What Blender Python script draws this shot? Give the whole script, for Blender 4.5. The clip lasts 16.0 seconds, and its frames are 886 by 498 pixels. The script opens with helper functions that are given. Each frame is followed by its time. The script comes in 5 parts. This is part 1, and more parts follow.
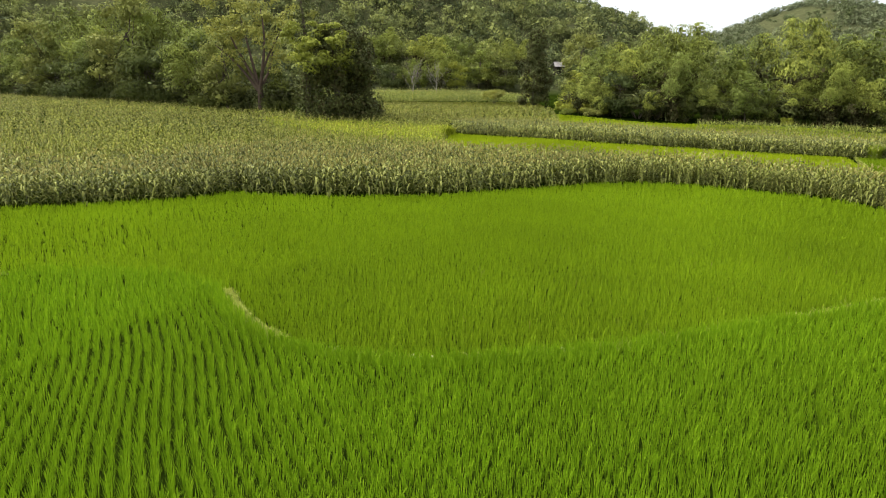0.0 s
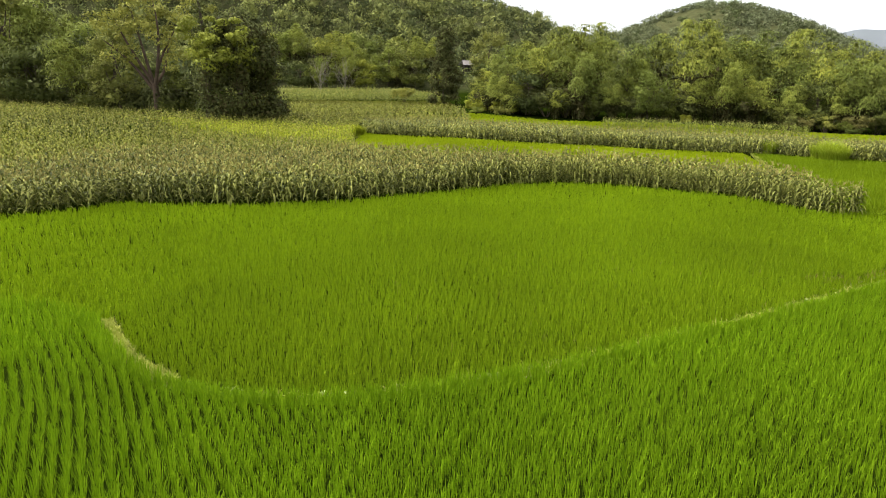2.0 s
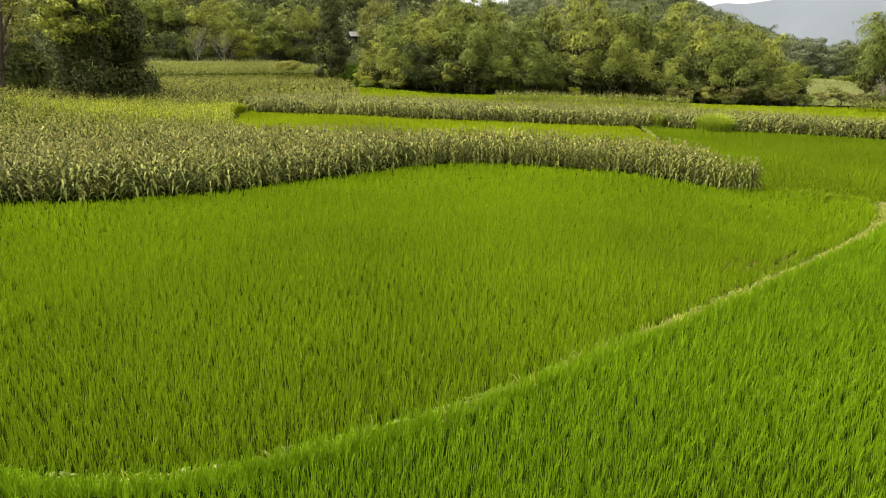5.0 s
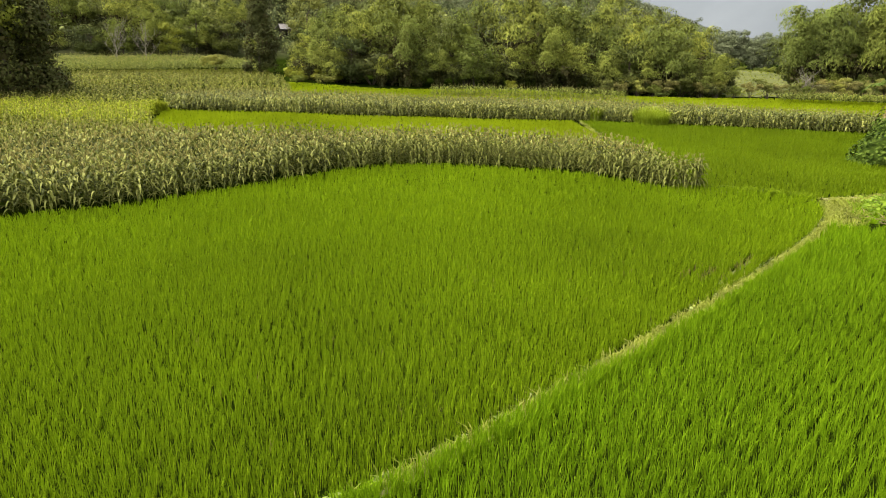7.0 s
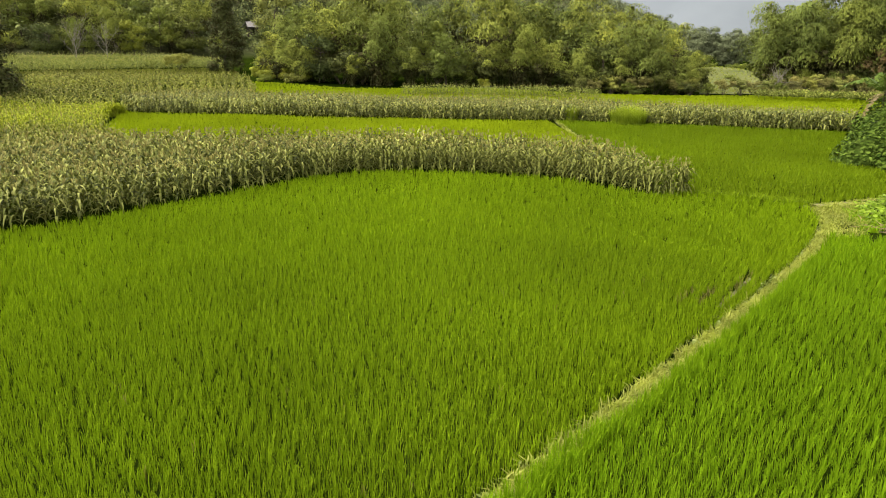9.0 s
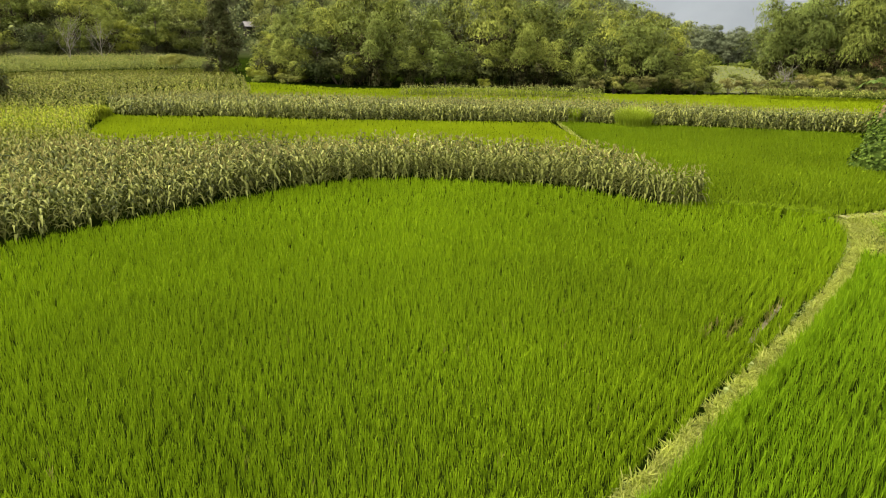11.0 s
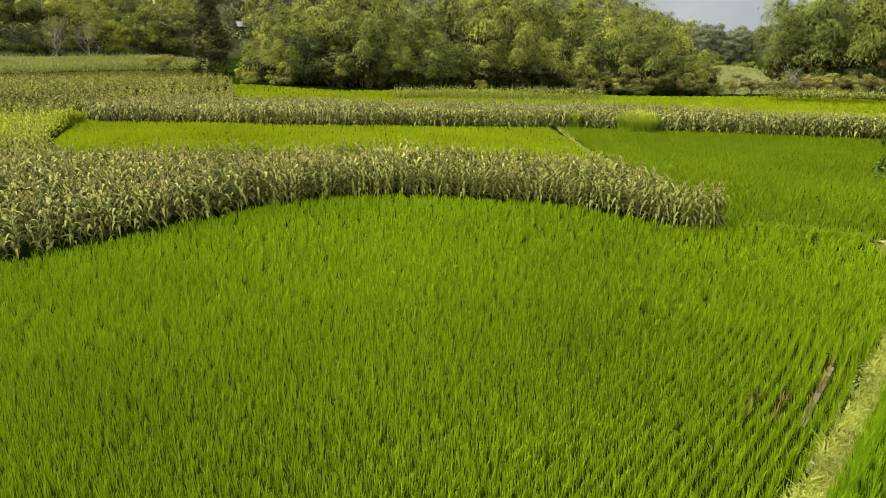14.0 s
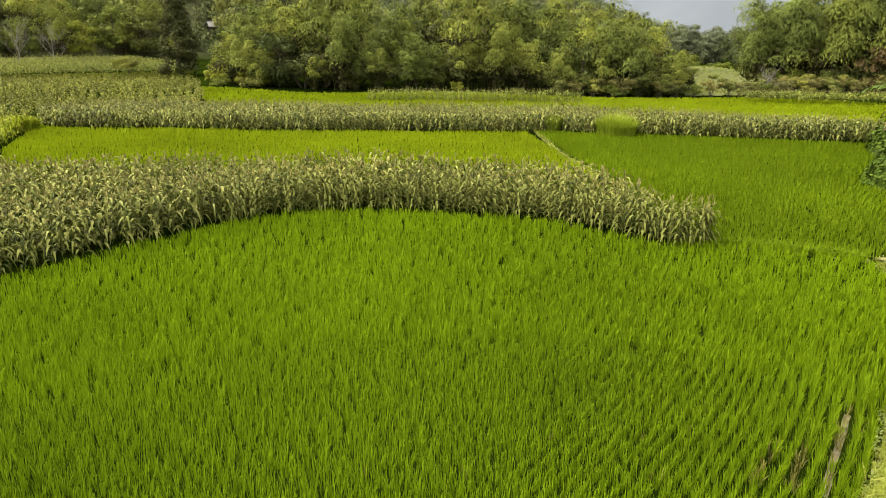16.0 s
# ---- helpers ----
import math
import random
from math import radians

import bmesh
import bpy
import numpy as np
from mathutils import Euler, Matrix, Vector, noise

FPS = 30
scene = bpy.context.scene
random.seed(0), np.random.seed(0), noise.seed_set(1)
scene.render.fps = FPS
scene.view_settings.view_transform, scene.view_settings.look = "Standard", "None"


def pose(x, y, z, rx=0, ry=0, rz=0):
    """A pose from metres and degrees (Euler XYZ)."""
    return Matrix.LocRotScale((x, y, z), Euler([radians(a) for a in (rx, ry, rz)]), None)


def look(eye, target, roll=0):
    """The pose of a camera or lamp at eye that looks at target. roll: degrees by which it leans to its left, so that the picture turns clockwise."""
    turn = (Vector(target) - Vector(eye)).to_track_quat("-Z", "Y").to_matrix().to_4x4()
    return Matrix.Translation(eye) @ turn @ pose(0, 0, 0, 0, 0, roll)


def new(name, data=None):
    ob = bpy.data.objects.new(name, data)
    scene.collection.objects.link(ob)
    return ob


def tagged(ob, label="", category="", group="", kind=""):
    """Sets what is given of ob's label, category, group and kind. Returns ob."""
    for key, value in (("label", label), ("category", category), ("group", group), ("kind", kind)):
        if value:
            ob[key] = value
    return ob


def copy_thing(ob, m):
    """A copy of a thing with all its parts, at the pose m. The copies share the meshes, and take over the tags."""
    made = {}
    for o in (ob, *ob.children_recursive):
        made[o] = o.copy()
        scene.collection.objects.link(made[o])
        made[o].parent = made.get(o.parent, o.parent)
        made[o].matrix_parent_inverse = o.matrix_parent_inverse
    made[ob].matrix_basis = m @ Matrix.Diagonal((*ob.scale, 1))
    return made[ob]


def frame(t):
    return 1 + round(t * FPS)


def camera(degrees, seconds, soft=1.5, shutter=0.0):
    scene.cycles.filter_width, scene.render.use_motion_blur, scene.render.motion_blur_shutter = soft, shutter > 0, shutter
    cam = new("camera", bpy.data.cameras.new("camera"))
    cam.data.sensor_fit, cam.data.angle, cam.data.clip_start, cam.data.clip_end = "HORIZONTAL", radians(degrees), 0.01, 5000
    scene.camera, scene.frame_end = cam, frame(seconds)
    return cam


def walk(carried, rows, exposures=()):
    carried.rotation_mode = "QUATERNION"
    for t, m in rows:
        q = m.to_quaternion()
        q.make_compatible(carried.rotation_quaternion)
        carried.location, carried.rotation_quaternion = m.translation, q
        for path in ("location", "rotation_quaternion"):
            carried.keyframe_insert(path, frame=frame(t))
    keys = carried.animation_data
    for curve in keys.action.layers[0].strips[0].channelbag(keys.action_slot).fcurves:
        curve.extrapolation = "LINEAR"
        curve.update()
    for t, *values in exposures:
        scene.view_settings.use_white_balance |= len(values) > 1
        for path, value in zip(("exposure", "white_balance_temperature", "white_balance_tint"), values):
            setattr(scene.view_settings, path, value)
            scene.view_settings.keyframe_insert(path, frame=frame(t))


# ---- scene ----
cam = camera(66.4, 16.0, soft=0.92)
PATH = [
    (0, (0.775, 0.319, 7.595), (0.833, 2.257, 7.104), 0.6),
    (0.5, (0.789, 0.796, 7.603), (0.921, 2.73, 7.112), 0.6),
    (1, (0.833, 1.252, 7.614), (1.033, 3.181, 7.124), 0.6),
    (1.5, (0.86, 1.725, 7.653), (1.115, 3.647, 7.16), 0.7),
    (2, (0.919, 2.226, 7.685), (1.228, 4.139, 7.191), 0.7),
    (2.5, (0.984, 2.73, 7.724), (1.342, 4.634, 7.228), 0.7),
    (3, (1.063, 3.299, 7.764), (1.474, 5.188, 7.254), 0.7),
    (3.5, (1.156, 3.822, 7.773), (1.615, 5.696, 7.247), 0.6),
    (4, (1.286, 4.418, 7.798), (1.797, 6.273, 7.254), 0.6),
    (6.5, (2.2, 7.267, 7.884), (2.924, 9.038, 7.302), 0.7),
    (7, (2.487, 7.907, 7.904), (3.253, 9.66, 7.321), 0.6),
    (7.5, (2.775, 8.527, 7.897), (3.571, 10.267, 7.313), 0.6),
    (8, (3.092, 9.146, 7.907), (3.917, 10.872, 7.322), 0.6),
    (8.5, (3.356, 9.713, 7.925), (4.19, 11.433, 7.338), 0.5),
    (9, (3.645, 10.316, 7.971), (4.478, 12.036, 7.382), 0.4),
    (11.5, (5.391, 13.197, 8.023), (6.221, 14.917, 7.431), 0.2),
    (12, (5.786, 13.803, 8.033), (6.615, 15.524, 7.441), 0.2),
    (12.5, (6.152, 14.363, 8.05), (6.981, 16.084, 7.457), 0.1),
    (13, (6.587, 14.956, 8.044), (7.417, 16.677, 7.452), 0.1),
    (13.5, (6.964, 15.51, 8.061), (7.795, 17.23, 7.469), 0.1),
    (14, (7.359, 16.079, 8.093), (8.191, 17.798, 7.5), 0.1),
    (14.5, (7.695, 16.594, 8.124), (8.528, 18.313, 7.531), 0.1),
    (15, (8.052, 17.133, 8.17), (8.885, 18.851, 7.577), 0.1),
    (15.5, (8.381, 17.612, 8.212), (9.237, 19.319, 7.618), 0.1),
    (16, (8.7, 18.13, 8.247), (9.588, 19.821, 7.654), 0.1),
]
walk(cam, [(t, look(e, g, r)) for t, e, g, r in PATH],
     exposures=[(0, 1.65, 6100, 10), (1.5, 1.65, 6250, 10), (3.5, 1.65, 6500, 10), (16, 1.65, 6500, 10)])

# ---- light ----
world = bpy.data.worlds.new("overcast_sky")
scene.world = world
world.use_nodes = True
wn, wl = world.node_tree.nodes, world.node_tree.links
sky = wn.new("ShaderNodeTexSky")
sky.sky_type = "NISHITA"
sky.sun_disc = False
sky.sun_elevation = radians(60)
sky.sun_rotation = radians(-70)
sky.air_density, sky.dust_density, sky.ozone_density = 1.0, 3.0, 1.0
hsv = wn.new("ShaderNodeHueSaturation")
hsv.inputs["Saturation"].default_value = 0.15
wl.new(sky.outputs["Color"], hsv.inputs["Color"])
wl.new(hsv.outputs["Color"], wn["Background"].inputs["Color"])
wn["Background"].inputs["Strength"].default_value = 0.15

sun = new("sun", bpy.data.lights.new("sun", "SUN"))
sun.data.energy = 1.5
sun.data.angle = radians(30)
sun.data.color = (1.0, 0.95, 0.86)
# the veiled sun stands high ahead of the camera, to its left
SUN_AZ, SUN_EL = radians(-70), radians(60)
SUN_DIR = Vector((math.sin(SUN_AZ) * math.cos(SUN_EL), math.cos(SUN_AZ) * math.cos(SUN_EL), math.sin(SUN_EL)))
sun.matrix_world = look(SUN_DIR * 100, (0, 0, 0))

# ---- helpers for building ----
rng = np.random.default_rng(7)


def mesh_of(name, verts, tris, mats, index=None, smooth=True, normals=None):
    """A mesh of triangles from arrays; normals give leaf masses their rounded shading."""
    me = bpy.data.meshes.new(name)
    verts, tris = np.asarray(verts, np.float32), np.asarray(tris, np.int32)
    me.vertices.add(len(verts))
    me.vertices.foreach_set("co", verts.ravel())
    me.loops.add(tris.size)
    me.loops.foreach_set("vertex_index", tris.ravel())
    me.polygons.add(len(tris))
    me.polygons.foreach_set("loop_start", np.arange(0, tris.size, 3, dtype=np.int32))
    me.polygons.foreach_set("use_smooth", np.full(len(tris), smooth))
    for m in mats if isinstance(mats, (list, tuple)) else [mats]:
        me.materials.append(m)
    if index is not None:
        me.polygons.foreach_set("material_index", np.asarray(index, np.int32))
    me.update(calc_edges=True)
    if normals is not None:
        me.normals_split_custom_set_from_vertices(np.asarray(normals, np.float32))
    return me


def part(name, me, parent, label=""):
    ob = new(name, me)
    ob.parent = parent
    return tagged(ob, label)


def joined(pieces):
    """Pieces of (verts, tris, index) as one."""
    vs, ts, ms, n = [], [], [], 0
    for v, t, m in pieces:
        v, t = np.asarray(v, float).reshape(-1, 3), np.asarray(t, int).reshape(-1, 3)
        vs.append(v)
        ts.append(t + n)
        ms.append(np.full(len(t), m) if np.isscalar(m) else m)
        n += len(v)
    return np.concatenate(vs), np.concatenate(ts), np.concatenate(ms)


def scatter(templates, xy, turns, sizes, leans, lift=0.0):
    """Copies of templates (verts, tris, index) on the ground, as one set of arrays."""
    xy, pick = np.asarray(xy), rng.integers(0, len(templates), len(xy))
    z = ground_z(xy[:, 0], xy[:, 1]) + lift
    out = []
    for k, (v, t, m) in enumerate(templates):
        on = np.nonzero(pick == k)[0]
        if not len(on):
            continue
        c, s = np.cos(turns[on])[:, None], np.sin(turns[on])[:, None]
        size = sizes[on][:, None]
        p = np.empty((len(on), len(v), 3))
        zz = v[None, :, 2] * size
        p[:, :, 0] = (c * v[None, :, 0] - s * v[None, :, 1]) * size + leans[on, 0:1] * zz + xy[on, 0:1]
        p[:, :, 1] = (s * v[None, :, 0] + c * v[None, :, 1]) * size + leans[on, 1:2] * zz + xy[on, 1:2]
        p[:, :, 2] = zz + z[on][:, None]
        tri = (t[None] + (np.arange(len(on)) * len(v))[:, None, None]).reshape(-1, 3)
        out.append((p.reshape(-1, 3), tri, np.tile(m, len(on))))
    return joined(out)


def inside(poly, x, y):
    """Whether points lie in a polygon."""
    hit = np.zeros(len(x), bool)
    for (x0, y0), (x1, y1) in zip(poly, poly[1:] + poly[:1]):
        cross = (y0 > y) != (y1 > y)
        hit ^= cross & (x < (x1 - x0) * (y - y0) / ((y1 - y0) or 1e-9) + x0)
    return hit


def to_line(line, x, y):
    """The distance of points from a polyline."""
    best = np.full(len(x), 1e9)
    for (x0, y0), (x1, y1) in zip(line, line[1:]):
        dx, dy = x1 - x0, y1 - y0
        u = np.clip(((x - x0) * dx + (y - y0) * dy) / (dx * dx + dy * dy), 0, 1)
        best = np.minimum(best, np.hypot(x - x0 - u * dx, y - y0 - u * dy))
    return best


def rows_in(poly, along, gap, step, jitter=0.25):
    """Plants set out in rows in a polygon: along is the rows' direction in degrees from x."""
    a = radians(along)
    px, py = np.array(poly, float).T
    u, v = px * math.cos(a) + py * math.sin(a), -px * math.sin(a) + py * math.cos(a)
    gu, gv = np.meshgrid(np.arange(u.min(), u.max(), step), np.arange(v.min(), v.max(), gap))
    gu, gv = gu.ravel(), gv.ravel()
    gv = gv + 0.25 * np.sin(gu * 0.21) + 0.12 * np.sin(gu * 0.53 + 1.0)
    gu = gu + rng.normal(0, jitter * step, len(gu))
    gv = gv + rng.normal(0, jitter * gap * 0.45, len(gv))
    x, y = gu * math.cos(a) - gv * math.sin(a), gu * math.sin(a) + gv * math.cos(a)
    keep = inside(poly, x, y)
    return np.stack([x[keep], y[keep]], 1)


def step01(a, b, x):
    t = np.clip((x - a) / (b - a), 0, 1)
    return t * t * (3 - 2 * t)


# levels of the fields, x, y, z
LEVELS = np.array([
    (0, 20, 0.05), (-15, 30, 0.1), (12, 21, 0.05), (30, 36, 0.0), (4, 43, 0.1), (17, 50, -0.1), (36, 33, -0.2), (49, 73, -0.8),
    (54, 44, -0.8), (98, 123, -1.8), (46, 120, -0.6), (27, 163, 1.45), (20, 176, 1.6), (22, 145, 0.35), (0, 148, 0.4), (-20, 148, 0.5), (0, 172, 1.5), (-17, 118, 0.35), (-35, 162, 0.9),
    (-60, 150, 1.0), (5, 90, 0.0), (110, 80, -1.6), (10, 210, 2.2), (-20, 215, 2.2)])


def field_z(x, y):
    x, y = np.asarray(x, float), np.asarray(y, float)
    num, den = 0.0, 0.0
    for a, b, c in LEVELS:
        w = 1.0 / ((x - a) ** 2 + (y - b) ** 2 + 90.0) ** 1.6
        num, den = num + w * c, den + w
    return num / den


def ground_z(x, y):
    """The height of the ground: level fields, wooded hills behind."""
    x, y = np.asarray(x, float), np.asarray(y, float)
    z = field_z(x, y)
    bump = 6 * np.sin(x * 0.021 + 1.3) * np.sin(y * 0.017 + 0.4)
    z = z + step01(205, 300, y + 0.1 * x) * (125 * np.exp(-(((x + 130) / 165) ** 2 + ((y - 410) / 150) ** 2) / 2 * 1.6) + bump * 0.5)
    z = z + step01(235, 300, y) * 11 * np.exp(-(((x - 72) / 38) ** 2 + ((y - 312) / 50) ** 2))
    z = z + step01(220, 330, y + 0.3 * x) * 43 * np.exp(-(((x - 212) / 46) ** 2 + ((y - 368) / 75) ** 2) / 2)
    z = z + 2.4 * np.exp(-(((x - 150) / 13) ** 2 + ((y - 146) / 13) ** 2))
    return z + step01(150, 260, -y) * 10 + step01(150, 300, np.abs(x) - 130) * 8 * (y < 180)


# ---- materials ----
def nodes_of(name):
    m = bpy.data.materials.new(name)
    m.use_nodes = True
    nt = m.node_tree
    return m, nt, nt.nodes["Principled BSDF"]


def noise_node(nt, scale, detail=3.0, rough=0.55):
    tc = nt.nodes.new("ShaderNodeTexCoord")
    no = nt.nodes.new("ShaderNodeTexNoise")
    no.inputs["Scale"].default_value, no.inputs["Detail"].default_value, no.inputs["Roughness"].default_value = scale, detail, rough
    nt.links.new(tc.outputs["Object"], no.inputs["Vector"])
    return no


def ramp_node(nt, source, stops):
    r = nt.nodes.new("ShaderNodeValToRGB")
    e = r.color_ramp.elements
    while len(e) < len(stops):
        e.new(0.5)
    for el, (at, col) in zip(e, stops):
        el.position, el.color = at, (*col, 1)
    nt.links.new(source, r.inputs["Fac"])
    return r


def mix_node(nt, fac, a, b, blend="MIX"):
    x = nt.nodes.new("ShaderNodeMix")
    x.data_type, x.blend_type = "RGBA", blend
    if isinstance(fac, (int, float)):
        x.inputs[0].default_value = fac
    else:
        nt.links.new(fac, x.inputs[0])
    nt.links.new(a, x.inputs[6])
    nt.links.new(b, x.inputs[7])
    return x.outputs[2]


def leaf_material(name, dark, mid, light, patch=0.12, thin=0.3, rough=0.5, patch_dark=0.7, gloss=0.15, vary=0.0):
    """Leaves: each its own shade, patches over the field, some light through the blade."""
    m, nt, bsdf = nodes_of(name)
    geo = nt.nodes.new("ShaderNodeNewGeometry")
    leaf = ramp_node(nt, geo.outputs["Random Per Island"], [(0.0, dark), (0.45, mid), (1.0, light)])
    no = noise_node(nt, patch, 3.0)
    info = nt.nodes.new("ShaderNodeObjectInfo")
    own = ramp_node(nt, info.outputs["Random"], [(0.0, (1 - vary, 1 - vary * 0.8, 1 - vary * 0.5)), (1.0, (1 + vary, 1 + vary * 0.8, 1 - vary * 0.3))])
    tone = ramp_node(nt, no.outputs["Fac"], [(0.3, (patch_dark,) * 3), (0.7, (1.15, 1.15, 1.0))])
    col = mix_node(nt, 1.0, leaf.outputs["Color"], tone.outputs["Color"], "MULTIPLY")
    if vary:
        col = mix_node(nt, 1.0, col, own.outputs["Color"], "MULTIPLY")
    nt.links.new(col, bsdf.inputs["Base Color"])
    bsdf.inputs["Roughness"].default_value = rough
    bsdf.inputs["Specular IOR Level"].default_value = gloss
    tr = nt.nodes.new("ShaderNodeBsdfTranslucent")
    nt.links.new(col, tr.inputs["Color"])
    mx = nt.nodes.new("ShaderNodeMixShader")
    mx.inputs[0].default_value = thin
    nt.links.new(bsdf.outputs[0], mx.inputs[1])
    nt.links.new(tr.outputs[0], mx.inputs[2])
    nt.links.new(mx.outputs[0], nt.nodes["Material Output"].inputs["Surface"])
    return m


def plain_material(name, a, b, scale=3.0, rough=0.8, bump=0.3, fine=30.0):
    """Two tones in patches, grain and relief."""
    m, nt, bsdf = nodes_of(name)
    big, small = noise_node(nt, scale, 5.0), noise_node(nt, fine, 4.0)
    base = ramp_node(nt, big.outputs["Fac"], [(0.3, a), (0.7, b)])
    grain = ramp_node(nt, small.outputs["Fac"], [(0.3, (0.7, 0.7, 0.7)), (0.7, (1.2, 1.2, 1.2))])
    nt.links.new(mix_node(nt, 1.0, base.outputs["Color"], grain.outputs["Color"], "MULTIPLY"), bsdf.inputs["Base Color"])
    bsdf.inputs["Roughness"].default_value = rough
    bsdf.inputs["Specular IOR Level"].default_value = 0.02
    bp = nt.nodes.new("ShaderNodeBump")
    bp.inputs["Strength"].default_value = bump
    nt.links.new(small.outputs["Fac"], bp.inputs["Height"])
    nt.links.new(bp.outputs["Normal"], bsdf.inputs["Normal"])
    return m


RICE = leaf_material("rice_leaf", (0.128, 0.193, 0.003), (0.18, 0.268, 0.005), (0.23, 0.326, 0.008), 0.10, 0.35, 0.7, 0.8, 0.03)
# Near the camera's path, shade seen between blades is painted in as darker green.
RICE_SHADED = leaf_material("rice_leaf_shaded", (0.112, 0.17, 0.003), (0.16, 0.238, 0.005), (0.21, 0.298, 0.008), 0.12, 0.35, 0.7, 0.88, 0.03)
RICE_NEAR = leaf_material("rice_leaf_young", (0.10, 0.172, 0.003), (0.148, 0.248, 0.005), (0.205, 0.312, 0.008), 0.12, 0.35, 0.7, 0.88, 0.03)
RICE_DEEP = leaf_material("rice_leaf_deep", (0.11, 0.158, 0.003), (0.135, 0.193, 0.005), (0.16, 0.226, 0.008), 0.08, 0.35, 0.7, 0.85, 0.03)
RICE_PALE = leaf_material("rice_leaf_pale", (0.195, 0.25, 0.004), (0.23, 0.29, 0.006), (0.265, 0.325, 0.01), 0.10, 0.35, 0.7, 0.85, 0.03)
# The ramp's pale and dark ends paint in leaf highlights and shade in gaps.
CORN_LEAF = leaf_material("corn_leaf", (0.038, 0.046, 0.008), (0.115, 0.124, 0.02), (0.30, 0.30, 0.08), 0.10, 0.12, 0.5, 0.75, 0.07)
CORN_YELLOW = leaf_material("corn_leaf_yellow", (0.07, 0.08, 0.009), (0.14, 0.148, 0.019), (0.24, 0.24, 0.045), 0.05, 0.2, 0.6, 0.7, 0.05)
CORN_BRIGHT = leaf_material("corn_leaf_bright", (0.12, 0.15, 0.006), (0.22, 0.25, 0.010), (0.33, 0.36, 0.03), 0.15, 0.3, 0.6, 0.7, 0.05)
CORN_FAR = leaf_material("corn_leaf_dusty", (0.07, 0.09, 0.010), (0.15, 0.17, 0.024), (0.27, 0.28, 0.055), 0.06, 0.2, 0.6, 0.7, 0.08)
TASSEL = leaf_material("corn_tassel", (0.19, 0.165, 0.05), (0.26, 0.23, 0.075), (0.33, 0.295, 0.11), 0.3, 0.1, 0.7, 0.7, 0.03)
CORN_STALK = plain_material("corn_stalk", (0.07, 0.09, 0.015), (0.15, 0.16, 0.04), 2.0, 0.7)
BARK = plain_material("bark", (0.05, 0.04, 0.028), (0.1, 0.08, 0.056), 1.5, 0.9, 0.6)
BARK_RED = plain_material("bark_red", (0.06, 0.042, 0.03), (0.115, 0.082, 0.056), 1.5, 0.9, 0.6)
BARK_PALE = plain_material("bark_pale", (0.16, 0.14, 0.10), (0.27, 0.24, 0.18), 1.5, 0.9, 0.4)
CULM = plain_material("bamboo_culm", (0.12, 0.15, 0.04), (0.25, 0.24, 0.09), 1.0, 0.5)
# Near-black green: shade between the plants is painted into the soil colour.
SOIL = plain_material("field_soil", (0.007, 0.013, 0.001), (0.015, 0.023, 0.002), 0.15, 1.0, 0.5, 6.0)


def add_hill_scrub(m):
    """Rough grass and scrub take over from bare soil on the slopes."""
    nt, bsdf = m.node_tree, m.node_tree.nodes["Principled BSDF"]
    soil = bsdf.inputs["Base Color"].links[0].from_socket
    tc, sep, rise = nt.nodes.new("ShaderNodeTexCoord"), nt.nodes.new("ShaderNodeSeparateXYZ"), nt.nodes.new("ShaderNodeMapRange")
    nt.links.new(tc.outputs["Object"], sep.inputs[0])
    nt.links.new(sep.outputs["Z"], rise.inputs["Value"])
    rise.inputs["From Min"].default_value, rise.inputs["From Max"].default_value = 2.5, 5.0
    small = noise_node(nt, 0.35, 6.0, 0.7)
    scrub = ramp_node(nt, small.outputs["Fac"], [(0.3, (0.032, 0.036, 0.014)), (0.55, (0.06, 0.062, 0.026)), (0.8, (0.105, 0.095, 0.045))])
    nt.links.new(mix_node(nt, rise.outputs["Result"], soil, scrub.outputs["Color"]), bsdf.inputs["Base Color"])


add_hill_scrub(SOIL)
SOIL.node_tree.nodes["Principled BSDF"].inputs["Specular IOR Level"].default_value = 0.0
BUND_EARTH = plain_material("bund_earth", (0.13, 0.12, 0.045), (0.25, 0.23, 0.10), 1.6, 0.95, 0.8, 18.0)
PALE_GRASS = leaf_material("dry_grass", (0.17, 0.20, 0.022), (0.26, 0.285, 0.04), (0.36, 0.37, 0.085), 0.9, 0.3, 0.7, 0.7, 0.05)
WOOD_DARK = leaf_material("foliage_dark", (0.055, 0.065, 0.018), (0.078, 0.09, 0.023), (0.105, 0.12, 0.032), 0.35, 0.2, 0.6, 0.65, 0.04, 0.25)
WOOD_MID = leaf_material("foliage_mid", (0.115, 0.135, 0.028), (0.155, 0.18, 0.036), (0.20, 0.228, 0.05), 0.3, 0.25, 0.6, 0.65, 0.04, 0.2)
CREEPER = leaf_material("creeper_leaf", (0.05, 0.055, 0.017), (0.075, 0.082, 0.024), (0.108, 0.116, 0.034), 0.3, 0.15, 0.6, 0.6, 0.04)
WOOD_LIGHT = leaf_material("foliage_light", (0.20, 0.212, 0.026), (0.245, 0.258, 0.034), (0.295, 0.305, 0.05), 0.35, 0.25, 0.6, 0.6, 0.04, 0.15)
# Dry brown inner leaf, darkened further to paint in the crowns' inner shade.
SHADED_OLD_LEAF = leaf_material("shaded_withered_leaf", (0.034, 0.032, 0.012), (0.06, 0.054, 0.021), (0.095, 0.083, 0.034), 0.5, 0.1, 0.8, 0.7, 0.02)
